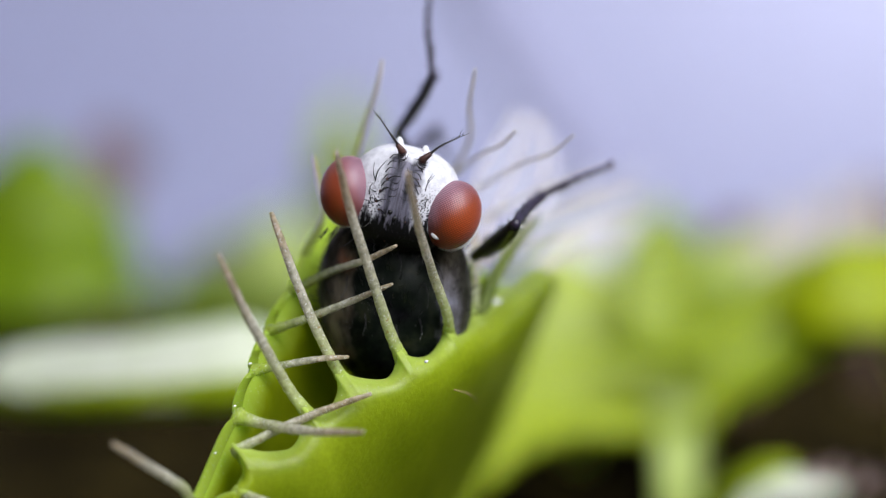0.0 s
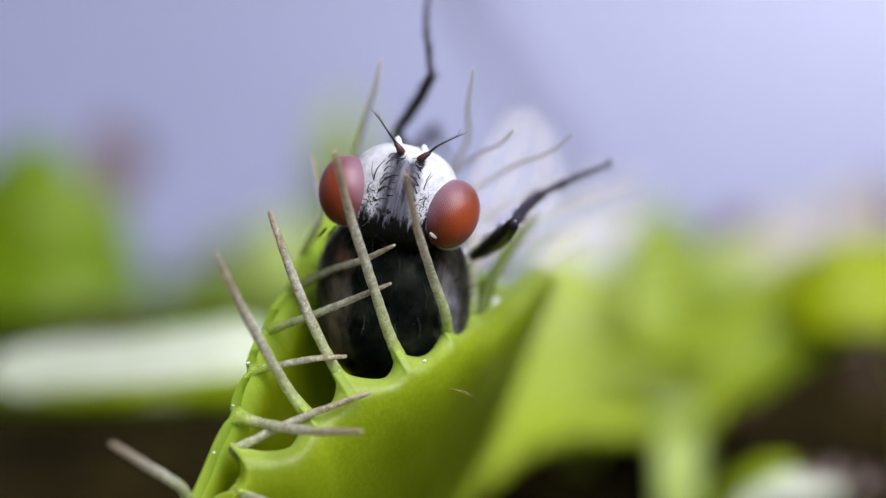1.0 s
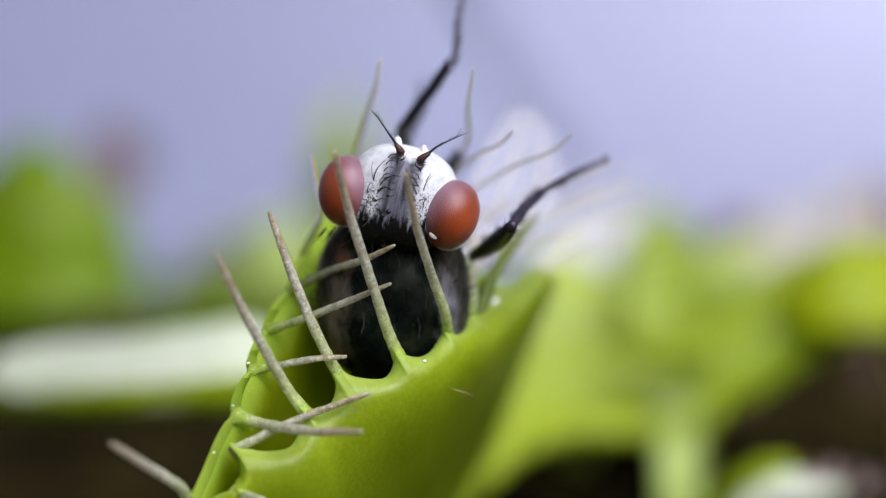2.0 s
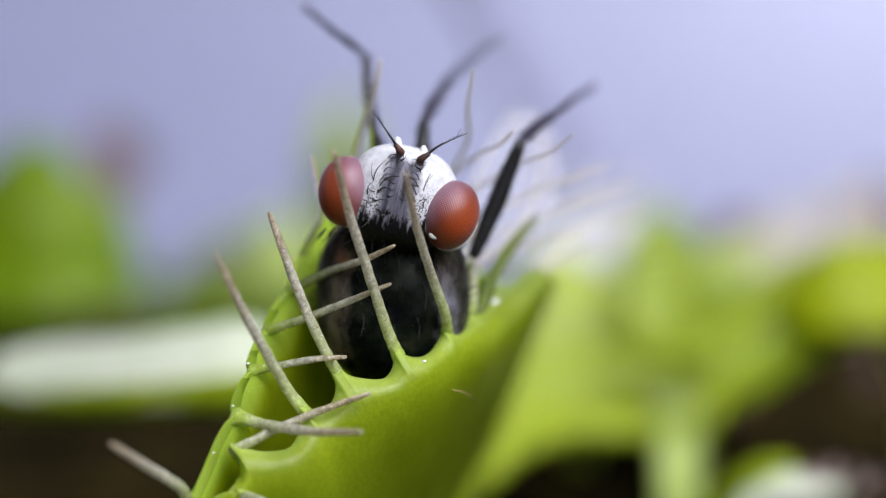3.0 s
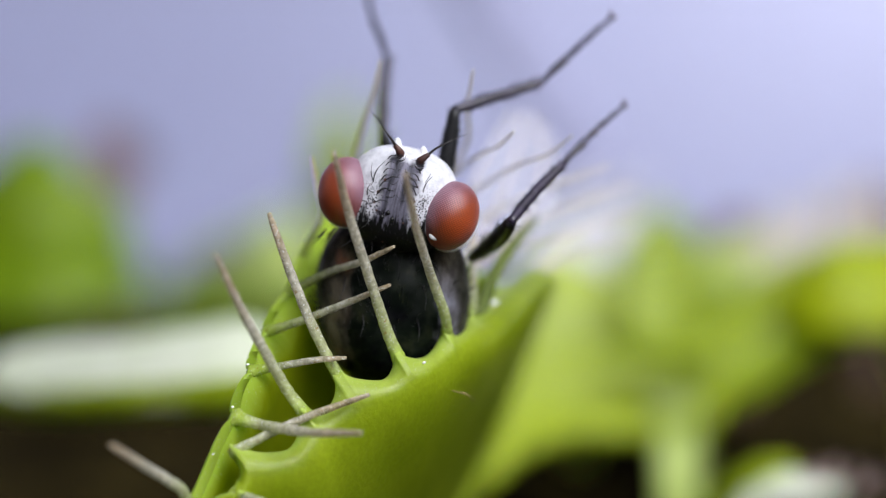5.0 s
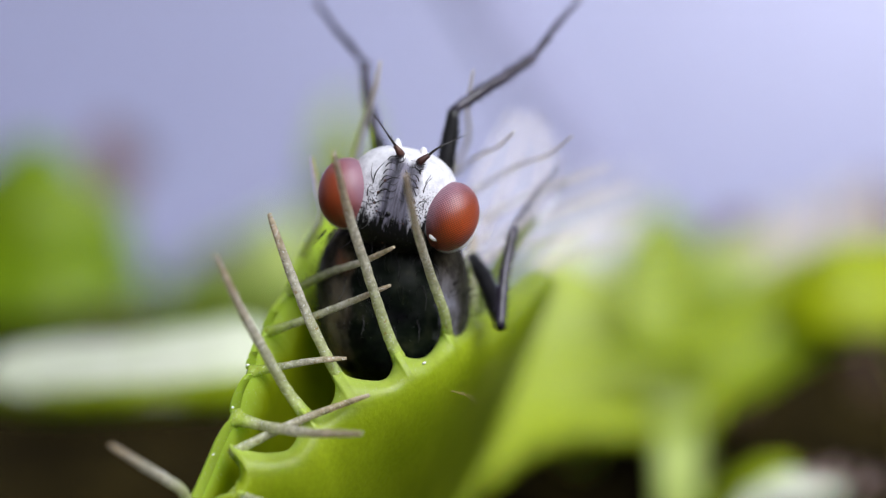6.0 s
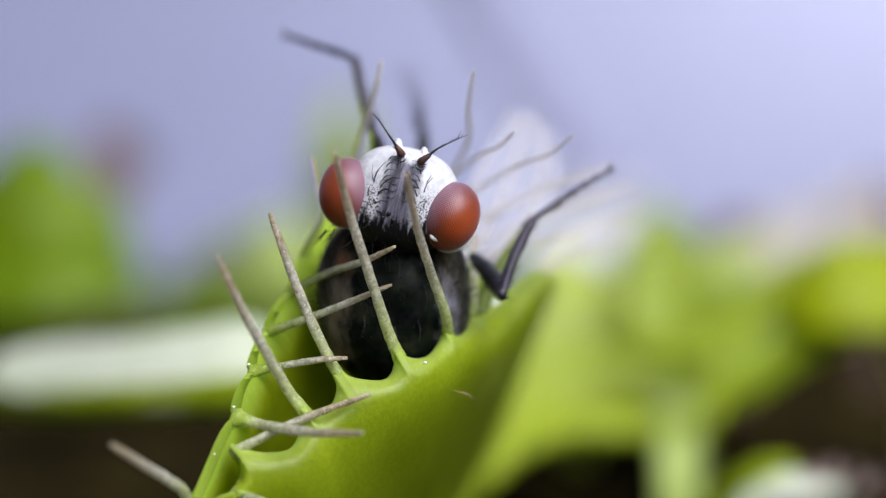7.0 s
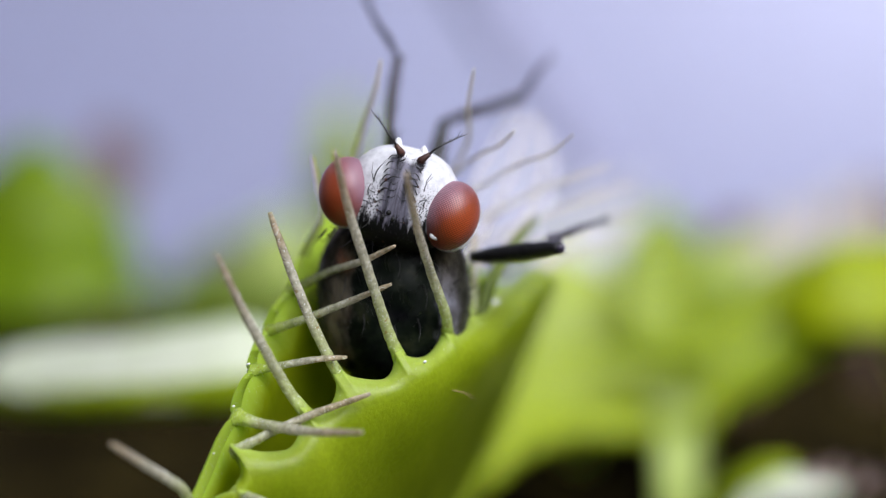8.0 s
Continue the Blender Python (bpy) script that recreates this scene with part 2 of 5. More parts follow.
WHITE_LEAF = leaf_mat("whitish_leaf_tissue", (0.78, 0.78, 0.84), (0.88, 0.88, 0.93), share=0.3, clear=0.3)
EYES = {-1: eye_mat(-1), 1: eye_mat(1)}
FACE = face_mat()
SHELL = plain_mat("black_shell", (0.003, 0.003, 0.004), (0.010, 0.010, 0.012), 900, 0.5, coat=0.05, bump_by=0.00004)
DUST = shell_mat()
THIGH = plain_mat("thigh_shell", (0.003, 0.003, 0.004), (0.012, 0.012, 0.014), 2500, 0.45, coat=0.1, bump_by=0.00003)
LEG = plain_mat("leg_shell", (0.007, 0.006, 0.011), (0.050, 0.038, 0.074), 2500, 0.4, coat=0.22, bump_by=0.00003)
BRISTLE = plain_mat("bristle", (0.006, 0.006, 0.008), (0.02, 0.018, 0.018), 3000, 0.35)
RUST = plain_mat("antenna_brown", (0.035, 0.015, 0.013), (0.10, 0.04, 0.03), 4000, 0.5)
WHITE_DUST = plain_mat("white_dust", (0.7, 0.7, 0.72), (0.88, 0.88, 0.9), 3000, 0.6)
FLAKE = plain_mat("tan_flake", (0.34, 0.22, 0.10), (0.5, 0.36, 0.2), 3000, 0.7)
DRY = plain_mat("dry_leaf", (0.13, 0.075, 0.07), (0.26, 0.16, 0.14), 300, 0.8, bump_by=0.0001)
WING = wing_mat()
GLINT = plain_mat("glint_bead", (0.85, 0.85, 0.88), (0.95, 0.95, 0.97), 3000, 0.08, coat=0.6)
VEIN = plain_mat("wing_vein", (0.50, 0.44, 0.42), (0.62, 0.56, 0.54), 2000, 0.5)
SOIL = soil_mat()
CARD = plain_mat("lavender_card", (0.347, 0.366, 0.588), (0.375, 0.394, 0.612), 30, 0.85, fine=9000)
STAKE = plain_mat("grey_stake", (0.31, 0.32, 0.52), (0.34, 0.35, 0.55), 60, 0.8)


# ---- building helpers ----
def mm(v):
    return Vector(v) * MM


def thing(name, base, label, category, group="", kind=""):
    """An Empty at the thing's base, given in stage millimetres."""
    ob = new(name)
    ob.empty_display_size = 0.002
    ob.matrix_world = STAGE @ Matrix.Translation(mm(base))
    ob["base"] = base
    return tagged(ob, label, category, group, kind)


def part(name, shape, material, parent, label="", at=None):
    """One mesh under a thing. shape: (verts in mm, faces, uvs or None), in stage axes; at: the part's own pose in stage mm."""
    verts, faces, uvs = shape
    me = bpy.data.meshes.new(name)
    root = parent if "base" in parent else parent.parent
    shift = Vector(root["base"]) if at is None else Vector((0, 0, 0))
    me.from_pydata([(Vector(v) - shift) * MM for v in verts], [], faces)
    if uvs:
        layer = me.uv_layers.new(name="UVMap")
        for loop in me.loops:
            layer.data[loop.index].uv = uvs[loop.vertex_index]
    me.polygons.foreach_set("use_smooth", [True] * len(me.polygons))
    me.materials.append(material)
    me.update()
    ob = new(name, me)
    ob.parent = parent
    if at is not None:
        spot = at.translation - Vector(root["base"])
        ob.matrix_basis = Matrix.Translation(mm(spot)) @ at.to_3x3().to_4x4()
    if parent is not root:
        ob.matrix_basis = parent.matrix_basis.inverted() @ ob.matrix_basis
    return tagged(ob, label) if label else ob


def spline(points, n):
    """n points along a smooth curve through the given ones."""
    p = [np.array(q, float) for q in points]
    p = [2 * p[0] - p[1]] + p + [2 * p[-1] - p[-2]]
    out = []
    for i in range(n):
        f = i / (n - 1) * (len(points) - 1)
        k = min(int(f), len(points) - 2)
        u = f - k
        a, b, c, d = p[k:k + 4]
        out.append(0.5 * (2 * b + (c - a) * u + (2 * a - 5 * b + 4 * c - d) * u * u + (3 * b - a - 3 * c + d) * u ** 3))
    return out


def tube(points, radii, sides=8, n=14, flat=1.0, rough=0.0, seed=0, across=None):
    """A tapered, capped tube along a smooth curve; radii are spread along it; flat squeezes it."""
    path = spline(points, n)
    rr = np.interp(np.linspace(0, 1, n), np.linspace(0, 1, len(radii)), radii)
    flats = np.interp(np.linspace(0, 1, n), *zip(*flat)) if isinstance(flat, list) else [flat] * n
    rng = np.random.RandomState(seed)
    verts, faces, uvs = [], [], []
    side = across
    for i, c in enumerate(path):
        d = path[min(i + 1, n - 1)] - path[max(i - 1, 0)]
        d = d / (np.linalg.norm(d) + 1e-9)
        if side is None:
            side = np.cross(d, (0.0, 1.0, 0.0) if abs(d[1]) < 0.9 else (1.0, 0.0, 0.0))
        side = side - d * np.dot(side, d)
        side /= np.linalg.norm(side)
        up = np.cross(d, side)
        for k in range(sides):
            a = 2 * math.pi * k / sides
            w = 1 + rough * rng.uniform(-1, 1)
            verts.append(tuple(c + rr[i] * w * (side * math.cos(a) + up * math.sin(a) * flats[i])))
            uvs.append((k / sides, i / (n - 1)))
    for i in range(n - 1):
        for k in range(sides):
            j = (k + 1) % sides
            faces.append((i * sides + k, i * sides + j, (i + 1) * sides + j, (i + 1) * sides + k))
    for i, order in ((0, -1), (n - 1, 1)):
        verts.append(tuple(path[i]))
        uvs.append((0.5, i / (n - 1)))
        e = len(verts) - 1
        for k in range(sides):
            j = (k + 1) % sides
            a, b = i * sides + k, i * sides + j
            faces.append((a, b, e) if order > 0 else (b, a, e))
    return verts, faces, uvs


def ball(radii, rings=24, segs=36, warp=None):
    """An ellipsoid round the origin; warp changes each unit point before it is scaled. The uv counts even steps over the skin."""
    verts, faces, uvs = [], [], []
    for i in range(rings + 1):
        th = math.pi * i / rings
        for k in range(segs):
            ph = 2 * math.pi * k / segs
            p = Vector((math.sin(th) * math.cos(ph), math.sin(th) * math.sin(ph), math.cos(th)))
            if warp:
                p = warp(p)
            verts.append((p.x * radii[0], p.y * radii[1], p.z * radii[2]))
            uvs.append((k / segs, i / rings))
    for i in range(rings):
        for k in range(segs):
            j = (k + 1) % segs
            faces.append((i * segs + k, (i + 1) * segs + k, (i + 1) * segs + j, i * segs + j))
    return verts, faces, uvs


def joined(shapes):
    verts, faces, uvs = [], [], []
    for v, f, u in shapes:
        n = len(verts)
        verts += v
        faces += [tuple(i + n for i in q) for q in f]
        uvs += u if u else [(0.5, 0.5)] * len(v)
    return verts, faces, uvs


def moved(shape, m):
    return [tuple(m @ Vector(v)) for v in shape[0]], shape[1], shape[2]


def sheet(grid, thick, calm=None):
    """A curved sheet with thickness from a grid of points, with a rounded first row (the rim).
    calm: the same grid without its webs, from which the sheet takes its sides."""
    g = np.array(grid, float)
    ns, nt = g.shape[:2]
    smooth = g if calm is None else np.array(calm, float)
    ds = np.gradient(smooth, axis=0)
    dt = np.gradient(smooth, axis=1)
    nrm = np.cross(ds, dt)
    nrm /= np.linalg.norm(nrm, axis=2, keepdims=True) + 1e-9
    out = -dt[:, 0] / (np.linalg.norm(dt[:, 0], axis=1, keepdims=True) + 1e-9)
    a, b = g + nrm * thick / 2, g - nrm * thick / 2
    lip = g[:, 0] + out * thick / 2
    loop = np.concatenate([a[:, ::-1], lip[:, None], b], axis=1)
    m = loop.shape[1]
    verts = [tuple(p) for p in loop.reshape(-1, 3)]
    faces = [(i * m + j, i * m + j + 1, (i + 1) * m + j + 1, (i + 1) * m + j) for i in range(ns - 1) for j in range(m - 1)]
    uvs = [(i / (ns - 1), abs(j - m // 2) / (m // 2)) for i in range(ns) for j in range(m)]
    for i in (0, ns - 1):
        for j in range(nt - 1):
            q = (i * m + j, i * m + j + 1, i * m + m - 2 - j, i * m + m - 1 - j)
            faces.append(q if i else q[::-1])
    return verts, faces, uvs


# ---- the setting ----
def ground():
    """Peat soil, crumbled, one sheet under everything."""
    n = 150
    verts, faces = [], []
    for i in range(n + 1):
        for j in range(n + 1):
            u, v = i / n * 2 - 1, j / n * 2 - 1
            x, y = 90 * u * (1 + 9 * u ** 6), 60 + 110 * v * (1 + 9 * v ** 6)
            p = Vector((x, y, 0))
            h = 2.6 * noise.fractal(p * 0.09, 1.0, 2.0, 5) + 1.2 * noise.noise(p * 0.5)
            verts.append((x * MM, y * MM, h * MM))
    for i in range(n):
        for j in range(n):
            a = i * (n + 1) + j
            faces.append((a, a + n + 1, a + n + 2, a + 1))
    me = bpy.data.meshes.new("ground")
    me.from_pydata(verts, [], faces)
    me.polygons.foreach_set("use_smooth", [True] * len(me.polygons))
    me.materials.append(SOIL)
    tagged(new("ground", me), "dark crumbly peat soil round the plants", "soil", kind="structure")


def backdrop():
    """A lavender card standing in the soil behind the plants, slightly bowed."""
    rows = []
    for i in range(25):
        u = i / 24 * 2 - 1
        rows.append([(u * 170, 84 - 14 * u * u, 150 - 156 * j / 8) for j in range(9)])
    v, f, uv = sheet(rows, 0.6)
    me = bpy.data.meshes.new("backdrop")
    me.from_pydata([mm(p) for p in v], [], f)
    me.polygons.foreach_set("use_smooth", [True] * len(me.polygons))
    me.materials.append(CARD)
    tagged(new("backdrop", me), "plain pale lavender card standing behind the plants", "backdrop", kind="structure")


ground()
backdrop()


# ---- the trap that holds the fly ----
def lobe(rim, hinge, out, bulge, roots_on, rise, core, thick, flare, reach, fall=0.0, lean=0.75, nt=48):
    """A lobe between rim and hinge. The rim hangs in rounded bays between the teeth and climbs steeply to each of them;
    flare: how far the tissue under the rim is rolled out, over the given reach."""
    ns = len(rim)
    length = sum(np.linalg.norm(rim[i + 1] - rim[i]) for i in range(ns - 1))
    grid, calm = [], []
    for i in range(ns):
        s = i / (ns - 1)
        r, h = rim[i], hinge[i]
        k = min(max([q for q in range(len(roots_on)) if roots_on[q][0] <= s + 1e-6], default=0), len(roots_on) - 2)
        a, b = roots_on[k][0], roots_on[k + 1][0]
        u = (s - a) / (b - a) if b > a else 0.0
        bay = max(0.2, 1 - 2 * core / ((b - a) * length))
        w = min(1.0, abs(2 * u - 1) / bay)
        peak = (roots_on[k][1] * (1 - u) + roots_on[k + 1][1] * u) * rise * (1 - math.sqrt(1 - w * w))
        long = np.linalg.norm(h - r)
        row, plain = [], []
        for j in range(nt):
            t = (j / (nt - 1)) ** 1.9
            swell = math.sin(math.pi * min(1, t) ** lean) * math.sin(math.pi * (0.08 + 0.84 * s)) ** 0.6
            roll = np.array(flare) * (1 - math.exp(-t * long / reach)) * (1 - t)
            plain.append(r * (1 - t) + h * t + np.array(out) * (bulge + fall * s ** 4) * swell + roll)
            row.append(plain[-1] + peak * math.exp(-t * long / 0.22))
        grid.append(row)
        calm.append(plain)
    return sheet(grid, thick, calm)


def nearest(rim, p):
    d = [np.linalg.norm(q - np.array(p)) for q in rim]
    return int(np.argmin(d)) / (len(rim) - 1)


def tooth_on(trap, points, root, along, label="", material=None):
    """A stiff marginal tooth: broad webbed root, slim bent shaft, blunt dry tip."""
    r = [root * f for f in (1.6, 1.95, 1.75, 1.5, 1.3, 1.17, 1.08, 1.02, 0.98, 0.95, 0.92, 0.9, 0.88, 0.86, 0.84, 0.82, 0.79, 0.76, 0.72, 0.67, 0.6, 0.52, 0.36)]
    part("tooth", tube(points, r, sides=11, n=44, flat=[(0, 0.5), (0.1, 0.6), (0.25, 0.8), (1, 0.75)], rough=0.07, seed=int(abs(points[0][0]) * 97), across=along), material or TOOTH, trap, label)


TRAP_BASE = (-2.87, 2.00, -7.93)
trap = thing("venus_flytrap", TRAP_BASE, "fresh green flytrap leaf with interlocking pale teeth, closed round a fly", "plant")
front_rim = [(-5.39, -1.40, -5.81), (-4.72, -1.25, -5.35), (-4.37, -1.15, -5.05), (-4.21, -1.05, -4.70), (-3.78, -0.95, -4.58), (-3.30, -0.70, -4.44), (-2.93, -0.50, -4.05), (-2.64, -0.30, -3.74),
             (-1.80, 0.00, -3.12), (-1.15, 0.30, -2.94), (-0.59, 0.60, -2.61), (-0.15, 1.20, -2.37), (0.33, 2.00, -2.04), (0.78, 3.40, -1.71), (1.28, 5.40, -1.24), (2.14, 9.00, -0.57)]
back_rim = [(-5.47, -1.20, -5.65), (-5.00, -0.80, -4.48), (-4.64, -0.40, -3.57), (-4.36, 0.50, -2.69), (-4.02, 1.70, -1.77), (-3.48, 3.00, -0.77), (-3.00, 5.00, 0.41), (-1.94, 6.40, 1.30), (-0.60, 7.00, 0.56), (0.91, 8.40, -0.81), (1.97, 8.80, -0.93)]
hinge_line = [(-5.95, 0.40, -6.83), (-4.51, 1.60, -7.89), (-2.41, 3.80, -8.37), (-0.47, 8.00, -7.27), (1.19, 14.50, -4.94), (2.54, 18.00, -1.59)]
NS = 481
hinge = spline(hinge_line, NS)
rims = {"front": spline(front_rim, NS), "back": spline(back_rim, NS)}
# each tooth: points from root to tip, root radius, label, tissue
front_set = [
    ([(-3.07, -0.20, -3.83), (-3.40, -0.60, -3.09), (-3.84, -1.20, -2.27), (-4.39, -2.00, -1.17), (-4.84, -2.80, -0.10)], 0.15),
    ([(-2.14, 0.00, -3.11), (-2.48, 0.00, -2.49), (-2.96, -0.10, -1.49), (-3.45, -0.20, -0.24), (-3.82, -0.40, 0.81)], 0.145),
    ([(-0.96, 0.50, -2.57), (-1.23, 0.20, -1.80), (-1.61, -0.30, -0.61), (-2.06, -1.20, 0.87), (-2.33, -2.50, 2.09)], 0.15),
    ([(0.28, 1.40, -2.00), (0.05, 0.90, -1.44), (-0.28, 0.10, -0.49), (-0.59, -1.40, 0.56), (-0.79, -3.20, 1.62)], 0.15),
    ([(0.65, 2.80, -1.90), (0.71, 3.60, -1.03), (0.71, 4.30, -0.12), (0.65, 5.00, 0.74)], 0.15),
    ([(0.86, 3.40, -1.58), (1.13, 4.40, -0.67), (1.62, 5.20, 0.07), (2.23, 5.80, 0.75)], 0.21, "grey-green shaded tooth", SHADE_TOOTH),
    ([(-4.23, -1.05, -4.63), (-4.55, -1.10, -4.39), (-4.34, -1.10, -4.28), (-3.51, -0.90, -3.89), (-2.59, -0.80, -3.51), (-1.60, -0.70, -3.17)], 0.14),
    ([(-4.64, -1.10, -5.31), (-4.21, -1.60, -5.38), (-3.56, -2.40, -5.57), (-2.81, -3.20, -5.93)], 0.15),
]
back_set = [
    ([(-5.21, -1.30, -5.71), (-5.66, -2.20, -5.12), (-6.34, -3.30, -4.57), (-6.93, -4.60, -4.06)], 0.15),
    ([(-4.72, -0.50, -3.63), (-3.88, -0.90, -3.84), (-2.86, -1.90, -3.94), (-1.73, -3.00, -3.90)], 0.15),
    ([(-4.40, 0.50, -2.77), (-3.56, 0.20, -2.57), (-2.80, -0.10, -2.43), (-2.12, -0.30, -2.38)], 0.12),
    ([(-3.90, 1.50, -1.92), (-3.02, 0.90, -1.53), (-1.99, 0.30, -1.12), (-1.15, -0.20, -0.77)], 0.13),
    ([(-3.33, 2.40, -0.91), (-2.60, 1.60, -0.52), (-1.75, 0.60, -0.24), (-1.07, -0.20, 0.07)], 0.13),
    ([(-2.76, 3.40, 0.21), (-2.80, 3.40, 0.79), (-2.89, 3.20, 1.44), (-3.02, 3.20, 2.16)], 0.12),
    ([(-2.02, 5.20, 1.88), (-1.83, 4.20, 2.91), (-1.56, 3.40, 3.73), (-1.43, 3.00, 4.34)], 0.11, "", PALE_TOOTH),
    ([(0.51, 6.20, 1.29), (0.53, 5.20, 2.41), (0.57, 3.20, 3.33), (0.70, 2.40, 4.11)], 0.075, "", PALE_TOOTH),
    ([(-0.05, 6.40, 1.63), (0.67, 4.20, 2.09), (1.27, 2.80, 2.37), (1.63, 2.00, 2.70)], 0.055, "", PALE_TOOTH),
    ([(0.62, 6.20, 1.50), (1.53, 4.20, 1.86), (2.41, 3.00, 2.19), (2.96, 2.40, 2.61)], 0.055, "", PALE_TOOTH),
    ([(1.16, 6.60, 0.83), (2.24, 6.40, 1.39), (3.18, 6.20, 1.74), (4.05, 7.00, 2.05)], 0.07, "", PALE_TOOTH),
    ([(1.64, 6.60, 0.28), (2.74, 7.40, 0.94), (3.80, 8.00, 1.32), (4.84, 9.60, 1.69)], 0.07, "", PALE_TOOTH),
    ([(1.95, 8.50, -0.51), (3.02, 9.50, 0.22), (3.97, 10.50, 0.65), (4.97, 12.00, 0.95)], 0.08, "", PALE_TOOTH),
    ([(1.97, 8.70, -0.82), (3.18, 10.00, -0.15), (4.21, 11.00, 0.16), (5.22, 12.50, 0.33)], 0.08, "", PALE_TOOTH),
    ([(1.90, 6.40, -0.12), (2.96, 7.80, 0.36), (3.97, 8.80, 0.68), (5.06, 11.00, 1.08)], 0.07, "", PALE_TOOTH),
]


def roots(side, teeth):
    """Where the teeth stand on a rim, and which way each one leaves it."""
    rim = rims[side]
    found = []
    for points, *rest in teeth:
        s = nearest(rim, points[0])
        way = np.array(points[1]) - rim[round(s * (NS - 1))]
        found.append((s, way / np.linalg.norm(way)))
    found.sort(key=lambda f: f[0])
    found = [f for k, f in enumerate(found) if k == 0 or f[0] - found[k - 1][0] > 0.02]
    for s, where in ((0.0, 0), (1.0, len(found))):
        if all(abs(f[0] - s) > 0.03 for f in found):
            way = rim[round(s * (NS - 1))] - hinge[round(s * (NS - 1))]
            found.insert(where, (s, way / np.linalg.norm(way)))
    return found


part("front_lobe", lobe(spline(front_rim, NS), hinge, (0.10, -1.0, 0.05), 0.95, roots("front", front_set), 0.54, 0.10, 0.23, (0.05, -0.26, 0.02), 0.13, 7.0, 0.85), TRAP, trap,
     "smooth yellow-green outer lobe with a scalloped wet rim")
part("back_lobe", lobe(spline(back_rim, NS), hinge, (-0.12, 0.9, 0.1), 1.2, roots("back", back_set), 0.14, 0.14, 0.28, (0.52, -0.02, -0.16), 0.20), INNER, trap,
     "olive-green inner face of the opposite lobe")
part("midrib", tube([tuple(p) for p in spline(hinge_line, 8)], [0.2, 0.3, 0.3, 0.3, 0.2], sides=10, n=40), TRAP, trap)
part("leaf_stalk", tube([(-5.94, 0.20, -6.82), (-7.53, 2.50, -8.37), (-8.92, 6.00, -10.60), (-9.48, 10.00, -14.19)], [0.5, 0.9, 1.3, 1.5], n=24, flat=0.5), TRAP, trap)

for side, teeth in (("front", front_set), ("back", back_set)):
    for points, root, *rest in teeth:
        k = round(nearest(rims[side], points[0]) * (NS - 1))
        r = rims[side][k]
        way = np.array(points[1]) - r
        tall = np.linalg.norm(way)
        way /= tall
        shaft = [q for q in points[1:] if np.linalg.norm(np.array(q) - r) > min(0.75, tall - 0.05)]
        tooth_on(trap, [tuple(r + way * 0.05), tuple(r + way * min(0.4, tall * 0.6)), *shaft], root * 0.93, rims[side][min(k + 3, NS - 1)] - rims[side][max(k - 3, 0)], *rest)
part("frass_speck", tube([(0.20, 0.68, -3.14), (0.53, 1.58, -3.26), (0.80, 2.92, -3.51)], [0.005, 0.014, 0.005], n=8, flat=0.5), FLAKE, trap, "small dry tan flake")
# small white beads stand in for the wet glints along the rim
beads = [((1.21, 4.20, -1.24), 0.1), ((-0.41, 0.30, -2.50), 0.045)]
for side, spots in (("front", ((-3.51, -0.90, -4.44), (-2.48, -0.20, -3.50), (-1.70, 0.00, -2.99), (-0.73, 0.50, -2.63))), ("back", ((-4.94, -0.90, -4.51), (-4.61, -0.40, -3.49), (-4.33, 0.60, -2.63)))):
    for k, spot in enumerate(spots):
        rim_at = Vector(rims[side][round(nearest(rims[side], spot) * (NS - 1))])
        beads.append((tuple(rim_at + Vector((0, -0.11, 0.06))), 0.030 + 0.007 * (k % 3)))
for at, size in beads:
    part("glint_bead", ball((size, size * 0.6, size * 0.7), 10, 14), GLINT, trap, "tiny white bead put in as a bright glint", at=Matrix.Translation(at) @ Matrix.Rotation(radians(-20), 4, "Y"))

# ---- the fly ----
FLY_BASE = (-1.03, 2.50, -1.53)
fly = thing("fly", FLY_BASE, "black fly with brick-red eyes and silvery face, held in the trap", "fly")
HEAD = Matrix.Translation((-0.94, 1.05, 1.15)) @ Matrix.Rotation(radians(13), 4, "Y") @ Matrix.Rotation(radians(-6), 4, "Z")


def head_warp(p):
    q = p / (abs(p.x) ** 2.7 + abs(p.y) ** 2.3 + abs(p.z) ** 2.5) ** 0.385
    q.x *= 1.0 - 0.06 * max(0.0, p.z) ** 2
    return q


def in_head(v):
    return tuple(HEAD @ Vector(v))


head = part("head", ball((1.26, 0.90, 1.17), 40, 60, head_warp), FACE, fly, "silver-white dusted head with a dark frontal stripe", at=HEAD)


def eye_shape(side):
    v, f, u = ball((0.63, 0.80, 0.79), 48, 72)
    turn = Matrix.Rotation(radians(8 * side), 4, "Y")
    v = [tuple(turn @ Vector(p)) for p in v]
    uv = [(p[2] * 26 + 5 * p[0], (math.atan2(p[0], -p[1]) * 20)) for p in v]
    return v, f, uv


for side in (-1, 1):
    at = HEAD @ Matrix.Translation((1.20 * side, -0.24, -0.13))
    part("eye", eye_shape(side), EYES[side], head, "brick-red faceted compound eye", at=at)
    rimmed = [in_head((1.20 * side + 0.60 * math.cos(a), 0.0, 0.79 * math.sin(a) - 0.12)) for a in np.linspace(math.pi * 1.02, math.pi * 1.98, 9)]
    if side > 0:
        # the glint on this eye is added as a white bead
        part("glint_bead", ball((0.12, 0.06, 0.075), 14, 18), GLINT, head, "tiny white bead put in as a bright glint", at=Matrix.Translation((-0.20, 0.22, 0.29)) @ Matrix.Rotation(radians(28), 4, "Y"))
    part("eye_rim", tube(rimmed, [0.03, 0.035, 0.03], sides=8, n=24), WHITE_DUST, head)


